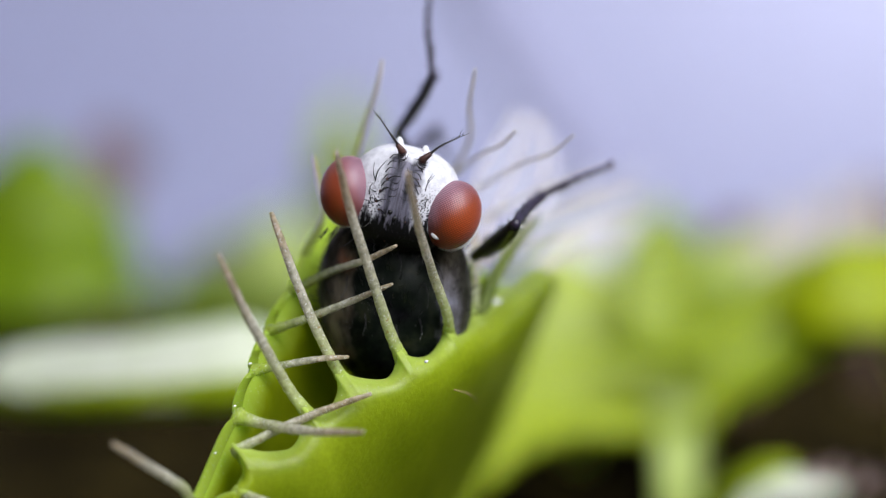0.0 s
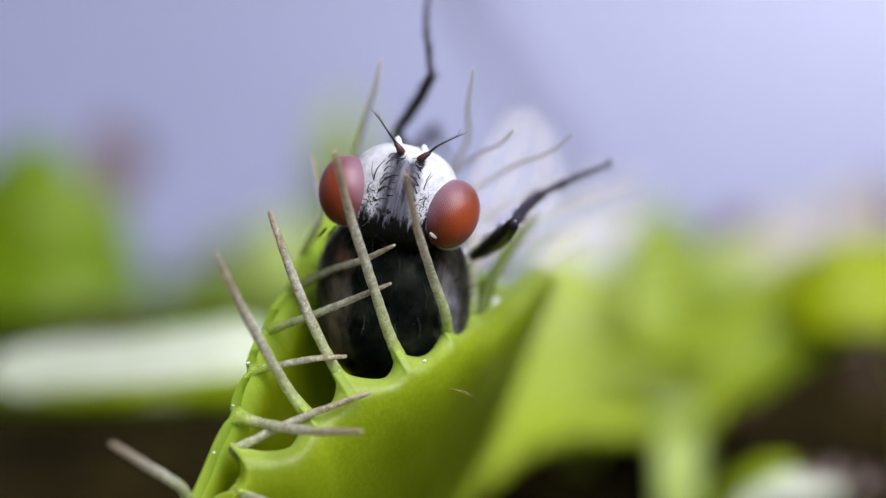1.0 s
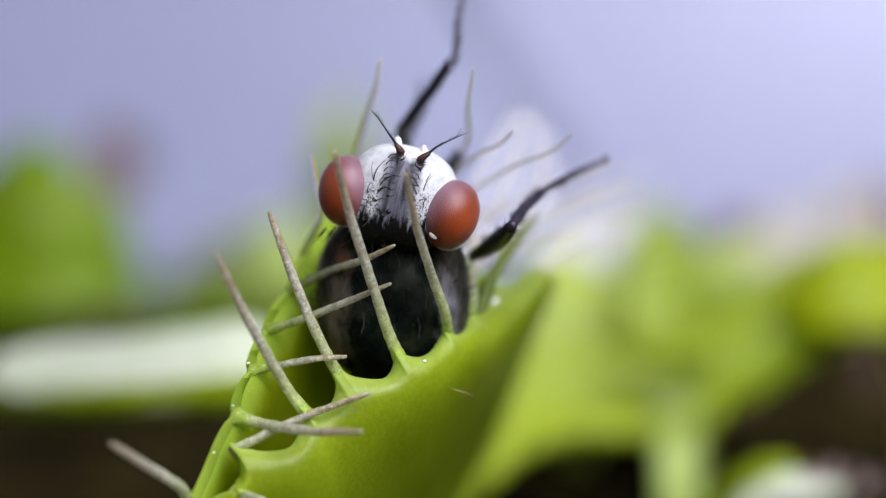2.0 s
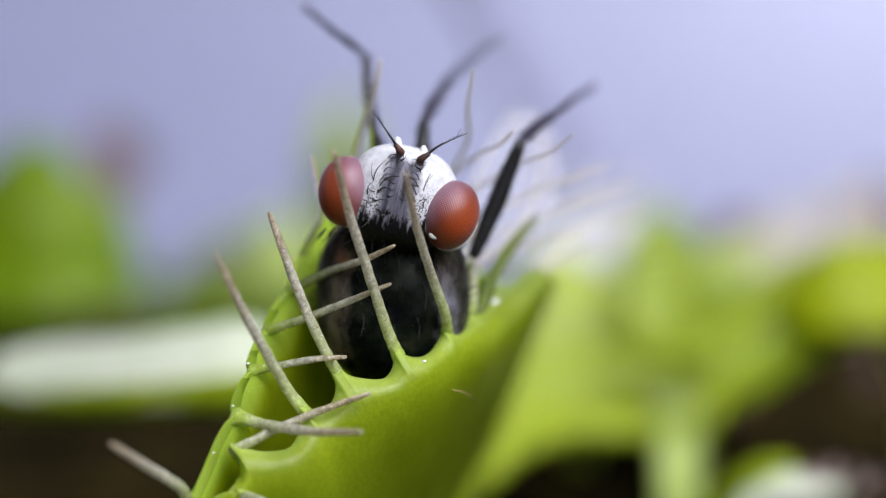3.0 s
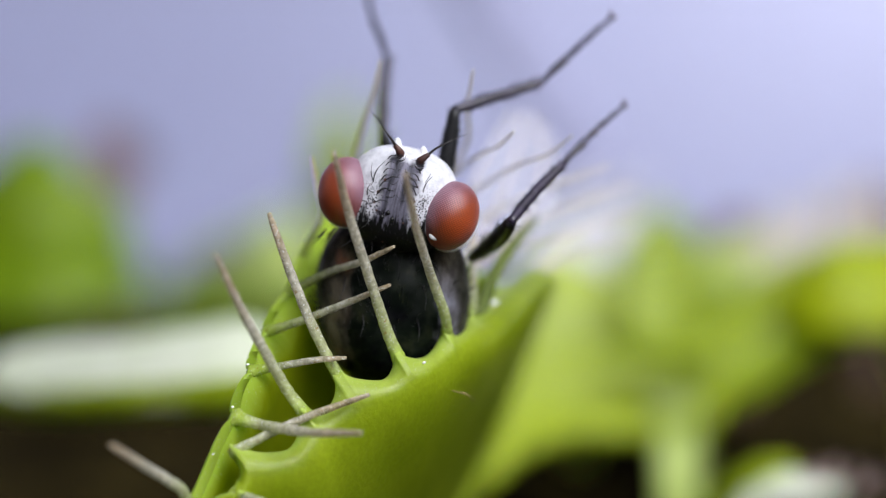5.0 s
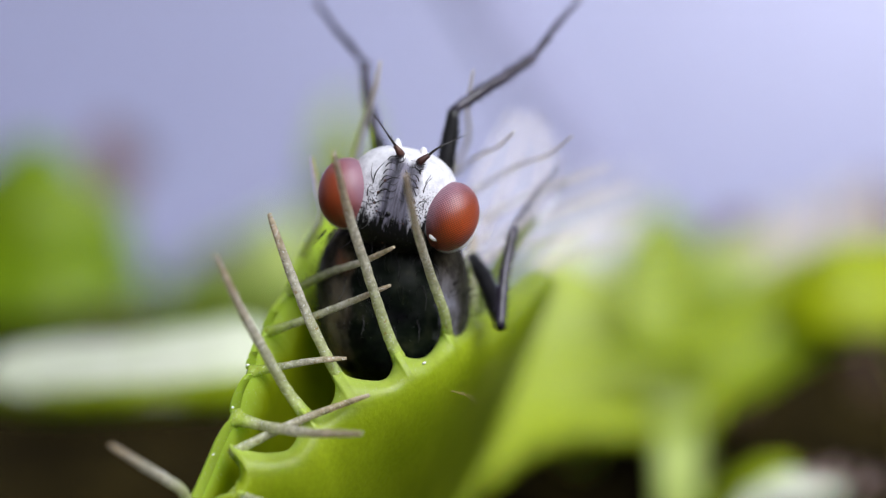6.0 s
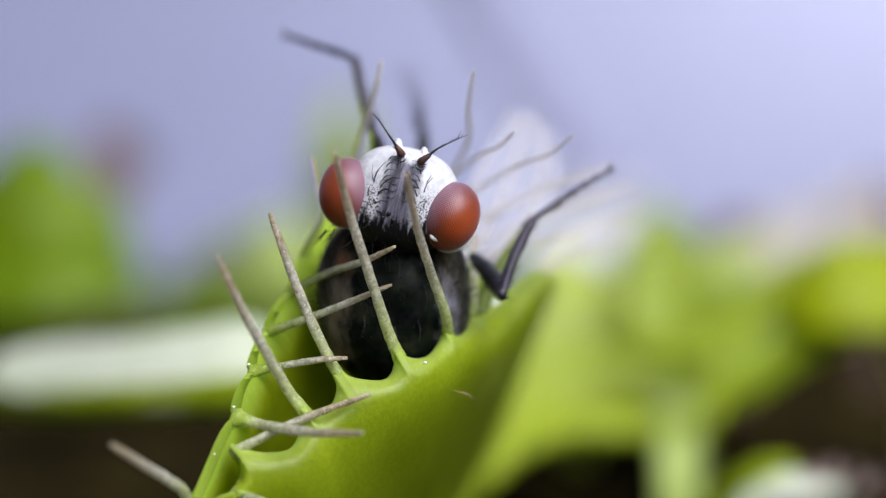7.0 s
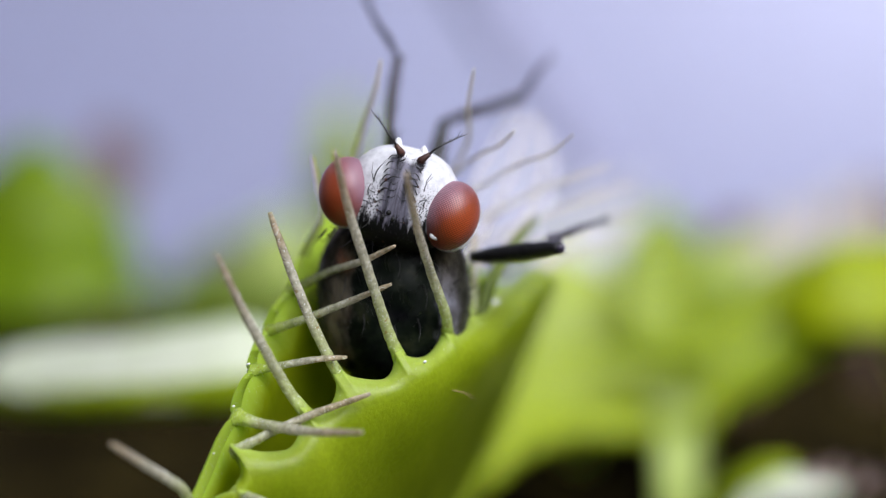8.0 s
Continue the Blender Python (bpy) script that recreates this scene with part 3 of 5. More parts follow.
def bristle(parent, a, b, r, bow=0.1):
    a, b = Vector(a), Vector(b)
    side = (b - a).cross(Vector((0, 1, 0)))
    mid = (a + b) / 2 + (side.normalized() * bow * (b - a).length if side.length > 1e-6 else Vector())
    part("bristle", tube([tuple(a), tuple(mid), tuple(b)], [r, r * 0.75, r * 0.25], sides=5, n=7), BRISTLE, parent)


def skull_y(x, z):
    s = 1 - (x / 1.28) ** 2 - (z / 1.2) ** 2
    return -0.92 * math.sqrt(max(0.0, s))


# antennae: stubby brown base, feathered bristle pointing up and out
for side, root, bend, end in ((-1, (-0.95, 0.30, 2.17), (-1.18, 0.15, 2.52), (-1.55, 0.20, 3.05)), (1, (-0.49, 0.30, 1.98), (-0.08, 0.20, 2.29), (0.55, 0.40, 2.58))):
    base = Vector(root)
    ant = part("antenna", tube([tuple(base + Vector((0.02 * -side, 0.25, -0.05))), root, tuple(base.lerp(Vector(bend), 0.45))], [0.07, 0.10, 0.05], n=12, rough=0.12), RUST, head, "stubby brown antenna with a feathered bristle")
    part("arista", tube([tuple(base.lerp(Vector(bend), 0.3)), bend, end], [0.036, 0.022, 0.006], sides=6, n=12), BRISTLE, head)
    rng = random.Random(7 + side)
    axis = Vector(end) - Vector(bend)
    for k in range(9):
        p = Vector(bend).lerp(Vector(end), k / 11) if k > 2 else base.lerp(Vector(bend), 0.6 + k * 0.13)
        tilt = axis.normalized() * 0.17 + Vector((rng.uniform(-0.08, 0.08), rng.uniform(-0.1, 0.05), rng.uniform(-0.02, 0.12)))
        bristle(head, p, p + tilt, 0.009)
    for k in range(4):
        a = base + Vector((side * (0.10 - 0.02 * k), -0.02, -0.06 - 0.055 * k))
        bristle(head, a, a + Vector((-side * rng.uniform(0.10, 0.24), -0.24, 0.03 + 0.04 * k)), 0.013, rng.uniform(0.1, 0.3) * side)
    part("white_lobe", ball((0.1, 0.15, 0.24), 14, 18), WHITE_DUST, head, at=Matrix.Translation(base + Vector((0.06 * side, 0.45, 0.1))))

# two rows of frontal bristles along the stripe, leaning inwards
for side in (-1, 1):
    for k in range(6):
        z = 0.76 - 0.15 * k
        x = side * (0.30 - 0.008 * k)
        y = skull_y(x, z)
        a = in_head((side * 0.43, skull_y(0.43, z), z - 0.03))
        bristle(head, a, in_head((side * 0.14, y - 0.24, z + 0.12)), 0.014, -0.2 * side)
        bristle(head, in_head((x * 0.8, y, z - 0.05)), in_head((x * 0.8 - side * 0.2, y - 0.1, z + 0.06)), 0.009, 0.2 * side)
    for x, z, dx, dz in ((0.55, 0.18, 0.14, 0.45), (0.50, -0.02, 0.2, 0.1), (0.42, -0.2, 0.12, 0.12), (0.55, -0.3, 0.05, 0.2), (0.2, -0.55, 0.1, 0.2), (0.1, -0.62, 0.05, 0.25), (0.5, -0.62, 0.15, -0.25), (0.65, -0.7, 0.2, -0.3)):
        y = skull_y(x, z)
        bristle(head, in_head((side * x, y, z)), in_head((side * (x + dx), y - 0.1, z + dz)), 0.012)


def on_face(p, lift=0.0):
    """The spot on the skull in front of a stage point."""
    q = HEAD.inverted() @ Vector(p)
    return HEAD @ Vector((q.x, skull_y(q.x, q.z) - lift, q.z))


# single strong bristles beside the stripe, each in a brown socket
for a, b, r in (((-1.59, 0.00, 1.45), (-1.30, 0.00, 1.99), 0.017), ((-1.70, 0.00, 1.20), (-1.61, 0.00, 1.49), 0.015), ((-0.45, 0.00, 1.14), (-0.28, 0.00, 1.69), 0.017),
                ((-0.45, 0.00, 0.88), (-0.36, 0.00, 1.14), 0.015), ((-1.30, 0.00, 1.56), (-0.93, 0.00, 1.59), 0.015), ((-1.45, 0.00, 1.30), (-1.12, 0.00, 1.33), 0.014),
                ((-1.54, 0.00, 1.07), (-1.20, 0.00, 1.05), 0.013), ((-0.65, 0.00, 1.07), (-0.70, 0.00, 1.29), 0.014), ((-0.61, 0.00, 1.54), (-0.85, 0.00, 1.76), 0.015),
                ((-0.58, 0.00, 1.39), (-0.78, 0.00, 1.54), 0.014), ((-1.86, 0.00, 0.50), (-1.65, 0.00, 0.70), 0.013), ((-1.49, 0.00, 0.89), (-1.28, 0.00, 0.69), 0.013),
                ((-0.90, 0.00, 0.61), (-1.05, 0.00, 0.66), 0.012), ((-1.53, 0.00, 0.41), (-1.58, 0.00, 0.24), 0.013), ((-1.40, 0.00, 0.21), (-1.35, 0.00, 0.04), 0.013)):
    bristle(head, on_face(a, 0.01), on_face(b, 0.16), r, 0.12)
    part("socket", ball((0.038, 0.03, 0.038), 8, 10), RUST, head, at=Matrix.Translation(on_face(a)))
for x, z in ((0.0, -0.38), (-0.12, -0.5), (0.12, -0.5)):
    part("ocellus", ball((0.055, 0.055, 0.055), 10, 14), SHELL, head, at=HEAD @ Matrix.Translation((x - 0.1, skull_y(x, z) - 0.01, z)))

# stiff hairs behind the head, along its lower edge
rng = random.Random(31)
for k in range(46):
    a = math.pi * (1.06 + 0.88 * k / 45)
    p = (1.35 * math.cos(a), 0.1 + rng.uniform(-0.25, 0.2), 0.92 * math.sin(a) - 0.05)
    q = (p[0] * 1.12 + rng.uniform(-0.1, 0.1), p[1] - rng.uniform(0.1, 0.3), p[2] - rng.uniform(0.15, 0.4))
    bristle(head, in_head(p), in_head(q), 0.012, rng.uniform(-0.15, 0.15))

# thorax, neck and abdomen, deep in the trap
THORAX = Matrix.Translation((-1.14, 2.50, -1.07))


def thorax_warp(p):
    q = p / (abs(p.x) ** 2.5 + abs(p.y) ** 2.3 + abs(p.z) ** 3.0) ** 0.385
    q.x *= 1.0 - 0.10 * max(0.0, -p.z) ** 1.5 - 0.08 * max(0.0, p.z) ** 2
    n = noise.noise(p * 3.0) * 0.03 + noise.noise(p * 9.0) * 0.01
    return q * (1 + n)


thorax = part("thorax", ball((1.74, 1.5, 1.96), 60, 84, thorax_warp), DUST, fly, "black thorax dusted grey at the sides", at=THORAX)
part("neck", ball((0.7, 0.7, 0.5), 16, 24), SHELL, fly, at=Matrix.Translation((-1.02, 1.70, 0.17)))
part("abdomen", ball((1.1, 1.0, 1.5), 24, 32), SHELL, fly, at=Matrix.Translation((-1.24, 4.40, -3.61)))
rng = random.Random(5)
for k in range(420):
    a, h = rng.uniform(-1.6, 1.6), rng.uniform(-0.6, 1.1)
    n = Vector((math.sin(a) * math.cos(h), -math.cos(a) * math.cos(h), math.sin(h)))
    p = THORAX.translation + Vector((n.x * 1.74, n.y * 1.5, n.z * 1.78))
    bristle(thorax, p, p + n * rng.uniform(0.12, 0.35) + Vector((0, -0.03, 0.16)), 0.009)
for a, b in (((-1.70, 1.00, 0.42), (-1.58, 0.40, -0.05)), ((-1.28, 0.90, 0.30), (-1.36, 0.40, 0.02)), ((-1.95, 1.05, 0.40), (-2.30, 0.60, 0.05)), ((-0.60, 0.95, 0.10), (-0.50, 0.45, -0.32)),
             ((-1.05, 1.00, -0.10), (-1.00, 0.55, -0.60)), ((-1.50, 1.00, -0.75), (-1.55, 0.55, -1.25)), ((-0.45, 1.05, -0.80), (-0.40, 0.60, -1.35)), ((-1.80, 1.10, -1.40), (-1.85, 0.70, -1.95)),
             ((-0.30, 1.20, -0.20), (-0.05, 0.70, -0.70)), ((-2.20, 1.20, -0.60), (-2.35, 0.75, -1.15)), ((-0.60, 1.10, -1.50), (-0.55, 0.70, -2.05)), ((-1.10, 1.05, -1.70), (-1.12, 0.65, -2.25))):
    bristle(thorax, a, b, 0.016, 0.08)
for k in range(9):
    p = Vector((-2.65, 1.30, 0.50)) + Vector((rng.uniform(-0.15, 0.3), rng.uniform(-0.2, 0.3), rng.uniform(-0.12, 0.05)))
    bristle(thorax, p, p + Vector((-0.3 + 0.12 * rng.random(), -0.1, -0.28 + 0.1 * rng.random())), 0.011)


def wing(side, root, tip, lean, width):
    """A clear membrane with a stiff front edge and a few long veins."""
    root, tip, lean = Vector(root), Vector(tip), Vector(lean).normalized()
    grid = []
    for i in range(25):
        u = i / 24
        c = root.lerp(tip, u)
        w = width * (0.18 + 0.82 * math.sin(math.pi * min(1, u * 0.93 + 0.05)) ** 0.7)
        grid.append([tuple(c + lean * w * (j / 8 - 0.15) + Vector((0, 0.05 * math.sin(j * 0.8 + u * 5), 0))) for j in range(9)])
    w = part("wing", sheet(grid, 0.02), WING, fly, "clear veined wing folded behind the body")
    for j in (0, 3, 6):
        part("vein", tube([grid[i][j] for i in range(0, 25, 4)], [0.06, 0.04, 0.02], sides=6, n=24), VEIN, w)


wing(1, (0.21, 5.50, -0.39), (1.84, 10.00, 3.46), (1.0, 0.3, -0.15), 2.2)


def leg_piece(name, length, radii, label, seed, hairs):
    """A leg segment along its own z axis from its joint, with short stiff hairs."""
    rng = random.Random(seed)
    bow = 0.03 * length
    shapes = [tube([(0, 0, -0.04), (bow, 0, length * 0.35), (bow, 0, length * 0.7), (0, 0, length)], radii, sides=10, n=18, rough=0.06, seed=seed)]
    for k in range(hairs):
        z, a = rng.uniform(0.08, 0.98) * length, rng.uniform(0, 2 * math.pi)
        r = float(np.interp(z / length, np.linspace(0, 1, len(radii)), radii))
        d = Vector((math.cos(a), math.sin(a), 0))
        p = d * r * 0.8 + Vector((bow * 0.7, 0, z))
        q = p + d * rng.uniform(0.08, 0.16) + Vector((0, 0, 0.14))
        shapes.append(tube([tuple(p), tuple(p.lerp(q, 0.5)), tuple(q)], [0.012, 0.004], sides=4, n=3))
    return part(name, joined(shapes), THIGH if name == "femur" else LEG, fly, label, at=Matrix.Translation(FLY_BASE))


def foot_piece(name, length, label, seed):
    """The foot: five bead-like joints, thinning and hairy, with two claws and rusty pads."""
    rng = random.Random(seed)
    shapes = []
    z = 0.0
    for k, share in enumerate((0.36, 0.2, 0.16, 0.13, 0.15)):
        l = share * length
        r = 0.088 - 0.008 * k
        bend = 0.04 * length * math.sin(math.pi * (z + l / 2) / length)
        shapes.append(tube([(bend * 0.8, 0, z - 0.02), (bend, 0, z + l * 0.5), (bend * 0.8, 0, z + l)], [r * 0.6, r * 0.9, r * 1.08], sides=9, n=9, rough=0.08, seed=seed + k))
        for j in range(round(46 * share)):
            a, h = rng.uniform(0, 2 * math.pi), z + l * rng.uniform(0.05, 1.0)
            d = Vector((math.cos(a), math.sin(a), 0))
            p = d * r * 0.8 + Vector((bend, 0, h))
            q = p + d * rng.uniform(0.04, 0.09) + Vector((0, 0, 0.08))
            shapes.append(tube([tuple(p), tuple(p.lerp(q, 0.5)), tuple(q)], [0.010, 0.004], sides=4, n=3))
        z += l
    for s in (-1, 1):
        shapes.append(tube([(0, s * 0.03, length), (0.02, s * 0.1, length + 0.06), (0.1, s * 0.12, length + 0.08)], [0.03, 0.012], sides=5, n=6))
    foot = part(name, joined(shapes), LEG, fly, label, at=Matrix.Translation(FLY_BASE))
    pads = [moved(ball((0.035, 0.045, 0.05), 8, 10), Matrix.Translation((0.01, s * 0.045, length + 0.02))) for s in (-1, 1)]
    me = part("foot_pad", joined(pads), RUST, fly, "rust-brown foot pads", at=Matrix.Translation(FLY_BASE))
    me.parent, me.matrix_basis = foot, Matrix()
    return foot


legs = {}
for which, dark, (upper, lower, end) in (("r", 3, (2.85, 2.40, 2.45)), ("l", 11, (2.80, 2.05, 2.30)), ("c", 23, (2.78, 2.34, 2.39))):
    legs[which] = (leg_piece("femur", upper, [0.14, 0.20, 0.215, 0.19, 0.13], "thick black upper leg", dark, 60),
                   leg_piece("tibia", lower, [0.10, 0.125, 0.125, 0.115, 0.095], "slim grey-black lower leg", dark + 1, 90),
                   foot_piece("foot", end, "jointed dark foot with claws", dark + 2))


# ---- plants behind ----
def blade(points, widths, up, thick, cup=0.25, n=30, m=13):
    """A leaf blade along a curve: widths along it, cupped along the middle."""
    path = spline(points, n)
    ww = np.interp(np.linspace(0, 1, n), np.linspace(0, 1, len(widths)), widths)
    grid = []
    for i, c in enumerate(path):
        d = path[min(i + 1, n - 1)] - path[max(i - 1, 0)]
        d /= np.linalg.norm(d)
        side = np.cross(d, np.array(up, float))
        side /= np.linalg.norm(side)
        lift = np.cross(side, d)
        row = []
        for j in range(m):
            q = j / (m - 1) * 2 - 1
            row.append(tuple(c + side * q * ww[i] + lift * cup * ww[i] * q * q))
        grid.append(row)
    return sheet(grid, thick)


def ribbed(ob, points, radius, foot, material):
    """The raised midrib of a leaf, and the stalk that carries it from the soil."""
    part("midrib", tube(points, [radius, radius, radius * 0.9, radius * 0.4], n=20), material, ob)
    part("leaf_stalk", tube([points[0], tuple(Vector(points[0]).lerp(Vector(foot), 0.5) + Vector((0, 0, 0.4))), foot], [radius, radius * 1.4, radius * 1.8], n=12, flat=0.7), material, ob)


def fringe(parent, points, out, count, length, material=None, root=0.28):
    """Marginal teeth along a curve."""
    for k, p in enumerate(spline(points, count)):
        p = Vector(p)
        o = Vector(out) + Vector((0.25 * math.sin(k * 2.1), 0.2 * math.cos(k * 1.7), 0.1 * math.sin(k)))
        part("tooth", tube([tuple(p), tuple(p + o * length * 0.5), tuple(p + o * length + Vector((0, -0.3, 0.2)))], [root, root * 0.7, root * 0.35], sides=6, n=8), material or TOOTH, parent)


# pale leaf lying across the soil
pale = thing("leaf", (-11.43, 21.00, -5.03), "broad pale leaf lying flat over the soil", "leaf")
part("leaf_blade", blade([(-12.70, 23.00, -3.44), (-10.90, 22.00, -3.30), (-8.19, 20.00, -3.11), (-5.63, 19.00, -2.95), (-2.88, 20.00, -2.98)], [0.5, 1.25, 1.55, 1.6, 0.5], (0.1, -0.8, 0.9), 0.7, cup=-0.3), PALE_LEAF, pale)
ribbed(pale, [(-12.90, 24.00, -3.69), (-10.90, 22.00, -3.43), (-8.19, 20.00, -3.16), (-4.86, 19.00, -2.92), (-2.27, 21.00, -2.79)], 0.3, (-17.78, 29.00, -8.60), PALE_LEAF)
part("leaf_edge", tube([(-12.78, 23.00, -4.30), (-10.79, 21.00, -4.28), (-8.11, 19.00, -4.10), (-4.81, 18.00, -3.81), (-2.25, 20.00, -3.11)], [0.4, 0.5, 0.5, 0.5, 0.2], n=26), MID_LEAF, pale, "green lower edge")

# round green trap and its neighbours
left_trap = thing("flytrap_leaf", (-14.25, 46.00, -3.92), "plump bright green flytrap leaf, closed", "plant", "flytrap leaves behind")
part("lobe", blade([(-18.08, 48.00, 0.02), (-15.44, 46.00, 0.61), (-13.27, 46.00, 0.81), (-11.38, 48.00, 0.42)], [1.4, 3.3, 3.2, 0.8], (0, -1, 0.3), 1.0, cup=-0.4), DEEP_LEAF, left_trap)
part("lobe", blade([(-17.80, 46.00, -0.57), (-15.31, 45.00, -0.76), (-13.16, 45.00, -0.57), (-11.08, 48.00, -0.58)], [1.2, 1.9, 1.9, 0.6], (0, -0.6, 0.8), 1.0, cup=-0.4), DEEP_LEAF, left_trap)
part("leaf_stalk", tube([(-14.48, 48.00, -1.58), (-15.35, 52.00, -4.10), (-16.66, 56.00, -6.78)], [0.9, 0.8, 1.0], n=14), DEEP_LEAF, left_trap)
mid_leaf = thing("leaf", (-8.71, 58.00, -3.86), "small soft green leaf behind the trap", "leaf")
part("leaf_blade", blade([(-9.93, 60.00, -0.96), (-8.28, 58.00, -0.58), (-6.67, 56.00, -0.30), (-4.76, 56.00, -0.62)], [0.4, 1.4, 2.0, 1.2], (0, -1, 0.4), 0.6, cup=-0.3), STALK, mid_leaf)
ribbed(mid_leaf, [(-9.93, 60.00, -0.96), (-8.28, 58.00, -0.58), (-6.67, 56.00, -0.30), (-4.76, 56.00, -0.62)], 0.3, (-12.41, 66.00, -4.54), FAR_LEAF)
low_leaf = thing("leaf", (-10.13, 54.00, -4.17), "long low green leaf over the soil", "leaf")
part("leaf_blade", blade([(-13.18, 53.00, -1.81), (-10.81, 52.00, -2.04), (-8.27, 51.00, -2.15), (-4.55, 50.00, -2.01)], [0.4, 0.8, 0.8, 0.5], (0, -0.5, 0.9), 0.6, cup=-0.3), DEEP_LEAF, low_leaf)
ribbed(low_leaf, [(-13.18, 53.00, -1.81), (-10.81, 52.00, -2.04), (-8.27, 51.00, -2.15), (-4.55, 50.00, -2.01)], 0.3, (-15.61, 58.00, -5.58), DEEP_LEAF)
back_leaf = thing("leaf", (-3.64, 62.00, 0.47), "pale green leaf far behind the trap", "leaf")
part("leaf_blade", blade([(-4.08, 62.00, 0.47), (-4.02, 60.00, 2.43), (-3.85, 60.00, 4.18), (-3.75, 62.00, 5.57)], [0.5, 0.9, 0.8, 0.3], (0, -1, 0.1), 0.5, cup=0.2), FAR_LEAF, back_leaf)
ribbed(back_leaf, [(-4.08, 62.00, 0.47), (-4.02, 60.00, 2.43), (-3.85, 60.00, 4.18), (-3.75, 62.00, 5.57)], 0.3, (-4.20, 66.00, -5.00), FAR_LEAF)

# the rosette on the other side
rosette = thing("flytrap_leaf", (6.97, 25.50, -8.80), "fresh green flytrap leaf spreading from a pale stalk", "plant", "flytrap leaves behind")
part("leaf_stalk", blade([(6.97, 25.50, -8.80), (6.91, 25.50, -6.91), (6.89, 26.00, -5.45), (6.91, 26.30, -4.30)], [0.62, 0.56, 0.60, 0.75], (0.2, -1, 0.5), 0.5), STALK, rosette)
part("lobe", blade([(7.96, 27.00, -3.91), (5.59, 26.50, -4.14), (3.41, 26.00, -4.29), (1.66, 25.00, -4.99), (0.18, 24.00, -6.40)], [1.2, 1.55, 1.4, 1.2, 0.9], (0.1, -1, 0.5), 0.6, cup=0.15), BROAD_LEAF, rosette)
part("lobe", blade([(7.12, 29.00, -6.11), (7.15, 30.00, -4.45), (7.35, 33.00, -2.63), (7.46, 37.00, -0.90), (7.36, 42.00, 1.07)], [0.5, 1.2, 1.8, 1.65, 0.4], (0.1, -1, 0.4), 0.6), MID_LEAF, rosette)
# the fold's shade, laid over the lobe as a deeper green strip
part("midrib", blade([(5.01, 24.80, -2.80), (6.00, 25.00, -2.90), (6.99, 25.00, -2.97), (8.17, 25.40, -2.68), (9.21, 26.00, -2.14)], [0.1, 0.3, 0.4, 0.36, 0.15], (0.1, -1, 0.5), 0.3, cup=0.4), MID_LEAF, rosette, "deep green strip put in as the shade of a crease")
outward = thing("flytrap_leaf", (8.03, 34.00, -8.18), "soft green flytrap leaf bending outwards", "plant", "flytrap leaves behind")
part("leaf_stalk", blade([(8.03, 34.00, -8.18), (7.72, 32.00, -6.28), (7.56, 31.00, -5.19), (7.67, 30.00, -4.28)], [0.4, 0.4, 0.4, 0.5], (0.2, -1, 0.5), 0.5), STALK, outward)
part("lobe", blade([(6.91, 29.00, -4.41), (8.87, 30.00, -3.28), (10.86, 31.00, -2.10), (13.05, 32.00, -1.47), (15.47, 33.00, -1.13)], [0.9, 1.25, 1.35, 1.35, 0.9], (0.1, -1, 0.4), 0.6), MID_LEAF, outward)
part("lobe", blade([(8.19, 35.00, -3.76), (9.35, 36.00, -2.34), (10.26, 37.00, -1.08), (10.90, 38.00, 0.02)], [0.8, 1.6, 1.6, 0.5], (0.1, -1, 0.3), 0.6), STALK, outward)
fringe(outward, [(9.99, 34.00, -0.87), (10.89, 35.00, -0.25), (11.89, 36.00, 0.02)], (-0.1, 0, 1.0), 6, 1.5, PALE_TOOTH)
side_leaf = thing("leaf", (4.79, 31.00, -4.84), "upright soft green leaf behind the trap", "leaf")
part("leaf_blade", blade([(3.99, 33.00, -4.22), (4.01, 33.50, -3.00), (4.20, 34.00, -1.85), (4.69, 35.00, -0.70)], [1.2, 2.2, 2.1, 0.6], (0.2, -1, 0.5), 0.6, cup=0.15), SOFT_LEAF, side_leaf)
ribbed(side_leaf, [(4.01, 33.50, -4.24), (4.03, 34.00, -3.01), (4.22, 34.50, -1.86), (4.71, 35.50, -0.70)], 0.25, (4.50, 37.00, -8.39), SOFT_LEAF)
for root, mid, end, size in (((9.84, 42.00, -0.74), (9.89, 42.00, 0.21), (10.03, 42.00, 1.16), 0.9), ((16.49, 56.00, 0.02), (16.41, 56.00, 1.30), (16.28, 56.00, 2.47), 1.1), ((-12.59, 58.00, 2.39), (-12.48, 58.00, 3.47), (-12.70, 58.00, 4.66), 1.1)):
    dry = thing("dry_leaf", root, "shrivelled brown leaf tip among the green", "leaf", "dry leaf tips")
    part("leaf_blade", blade([root, mid, end], [0.5 * size, size, 0.3 * size], (0.2, -1, 0.1), 0.5, cup=0.5), DRY, dry)
    foot = (root[0], root[1] + 3, root[2] - 8)
    part("leaf_stalk", tube([root, tuple((Vector(root) + Vector(foot)) / 2), foot], [0.4, 0.4, 0.5], n=8), DRY, dry)
gold = thing("flytrap_leaf", (13.52, 36.00, -5.78), "plump golden green flytrap leaf", "plant", "flytrap leaves behind")
part("lobe", blade([(10.51, 31.00, -1.54), (11.45, 30.00, -1.36), (12.65, 30.00, -1.22), (14.67, 31.00, -1.11)], [0.4, 1.2, 1.4, 1.2], (0, -1, 0.5), 1.0, cup=-0.2), GOLD_LEAF, gold)
part("leaf_stalk", tube([(13.68, 30.00, -1.70), (15.52, 36.00, -4.33), (16.70, 42.00, -6.84)], [0.8, 0.7, 0.9], n=14), GOLD_LEAF, gold)
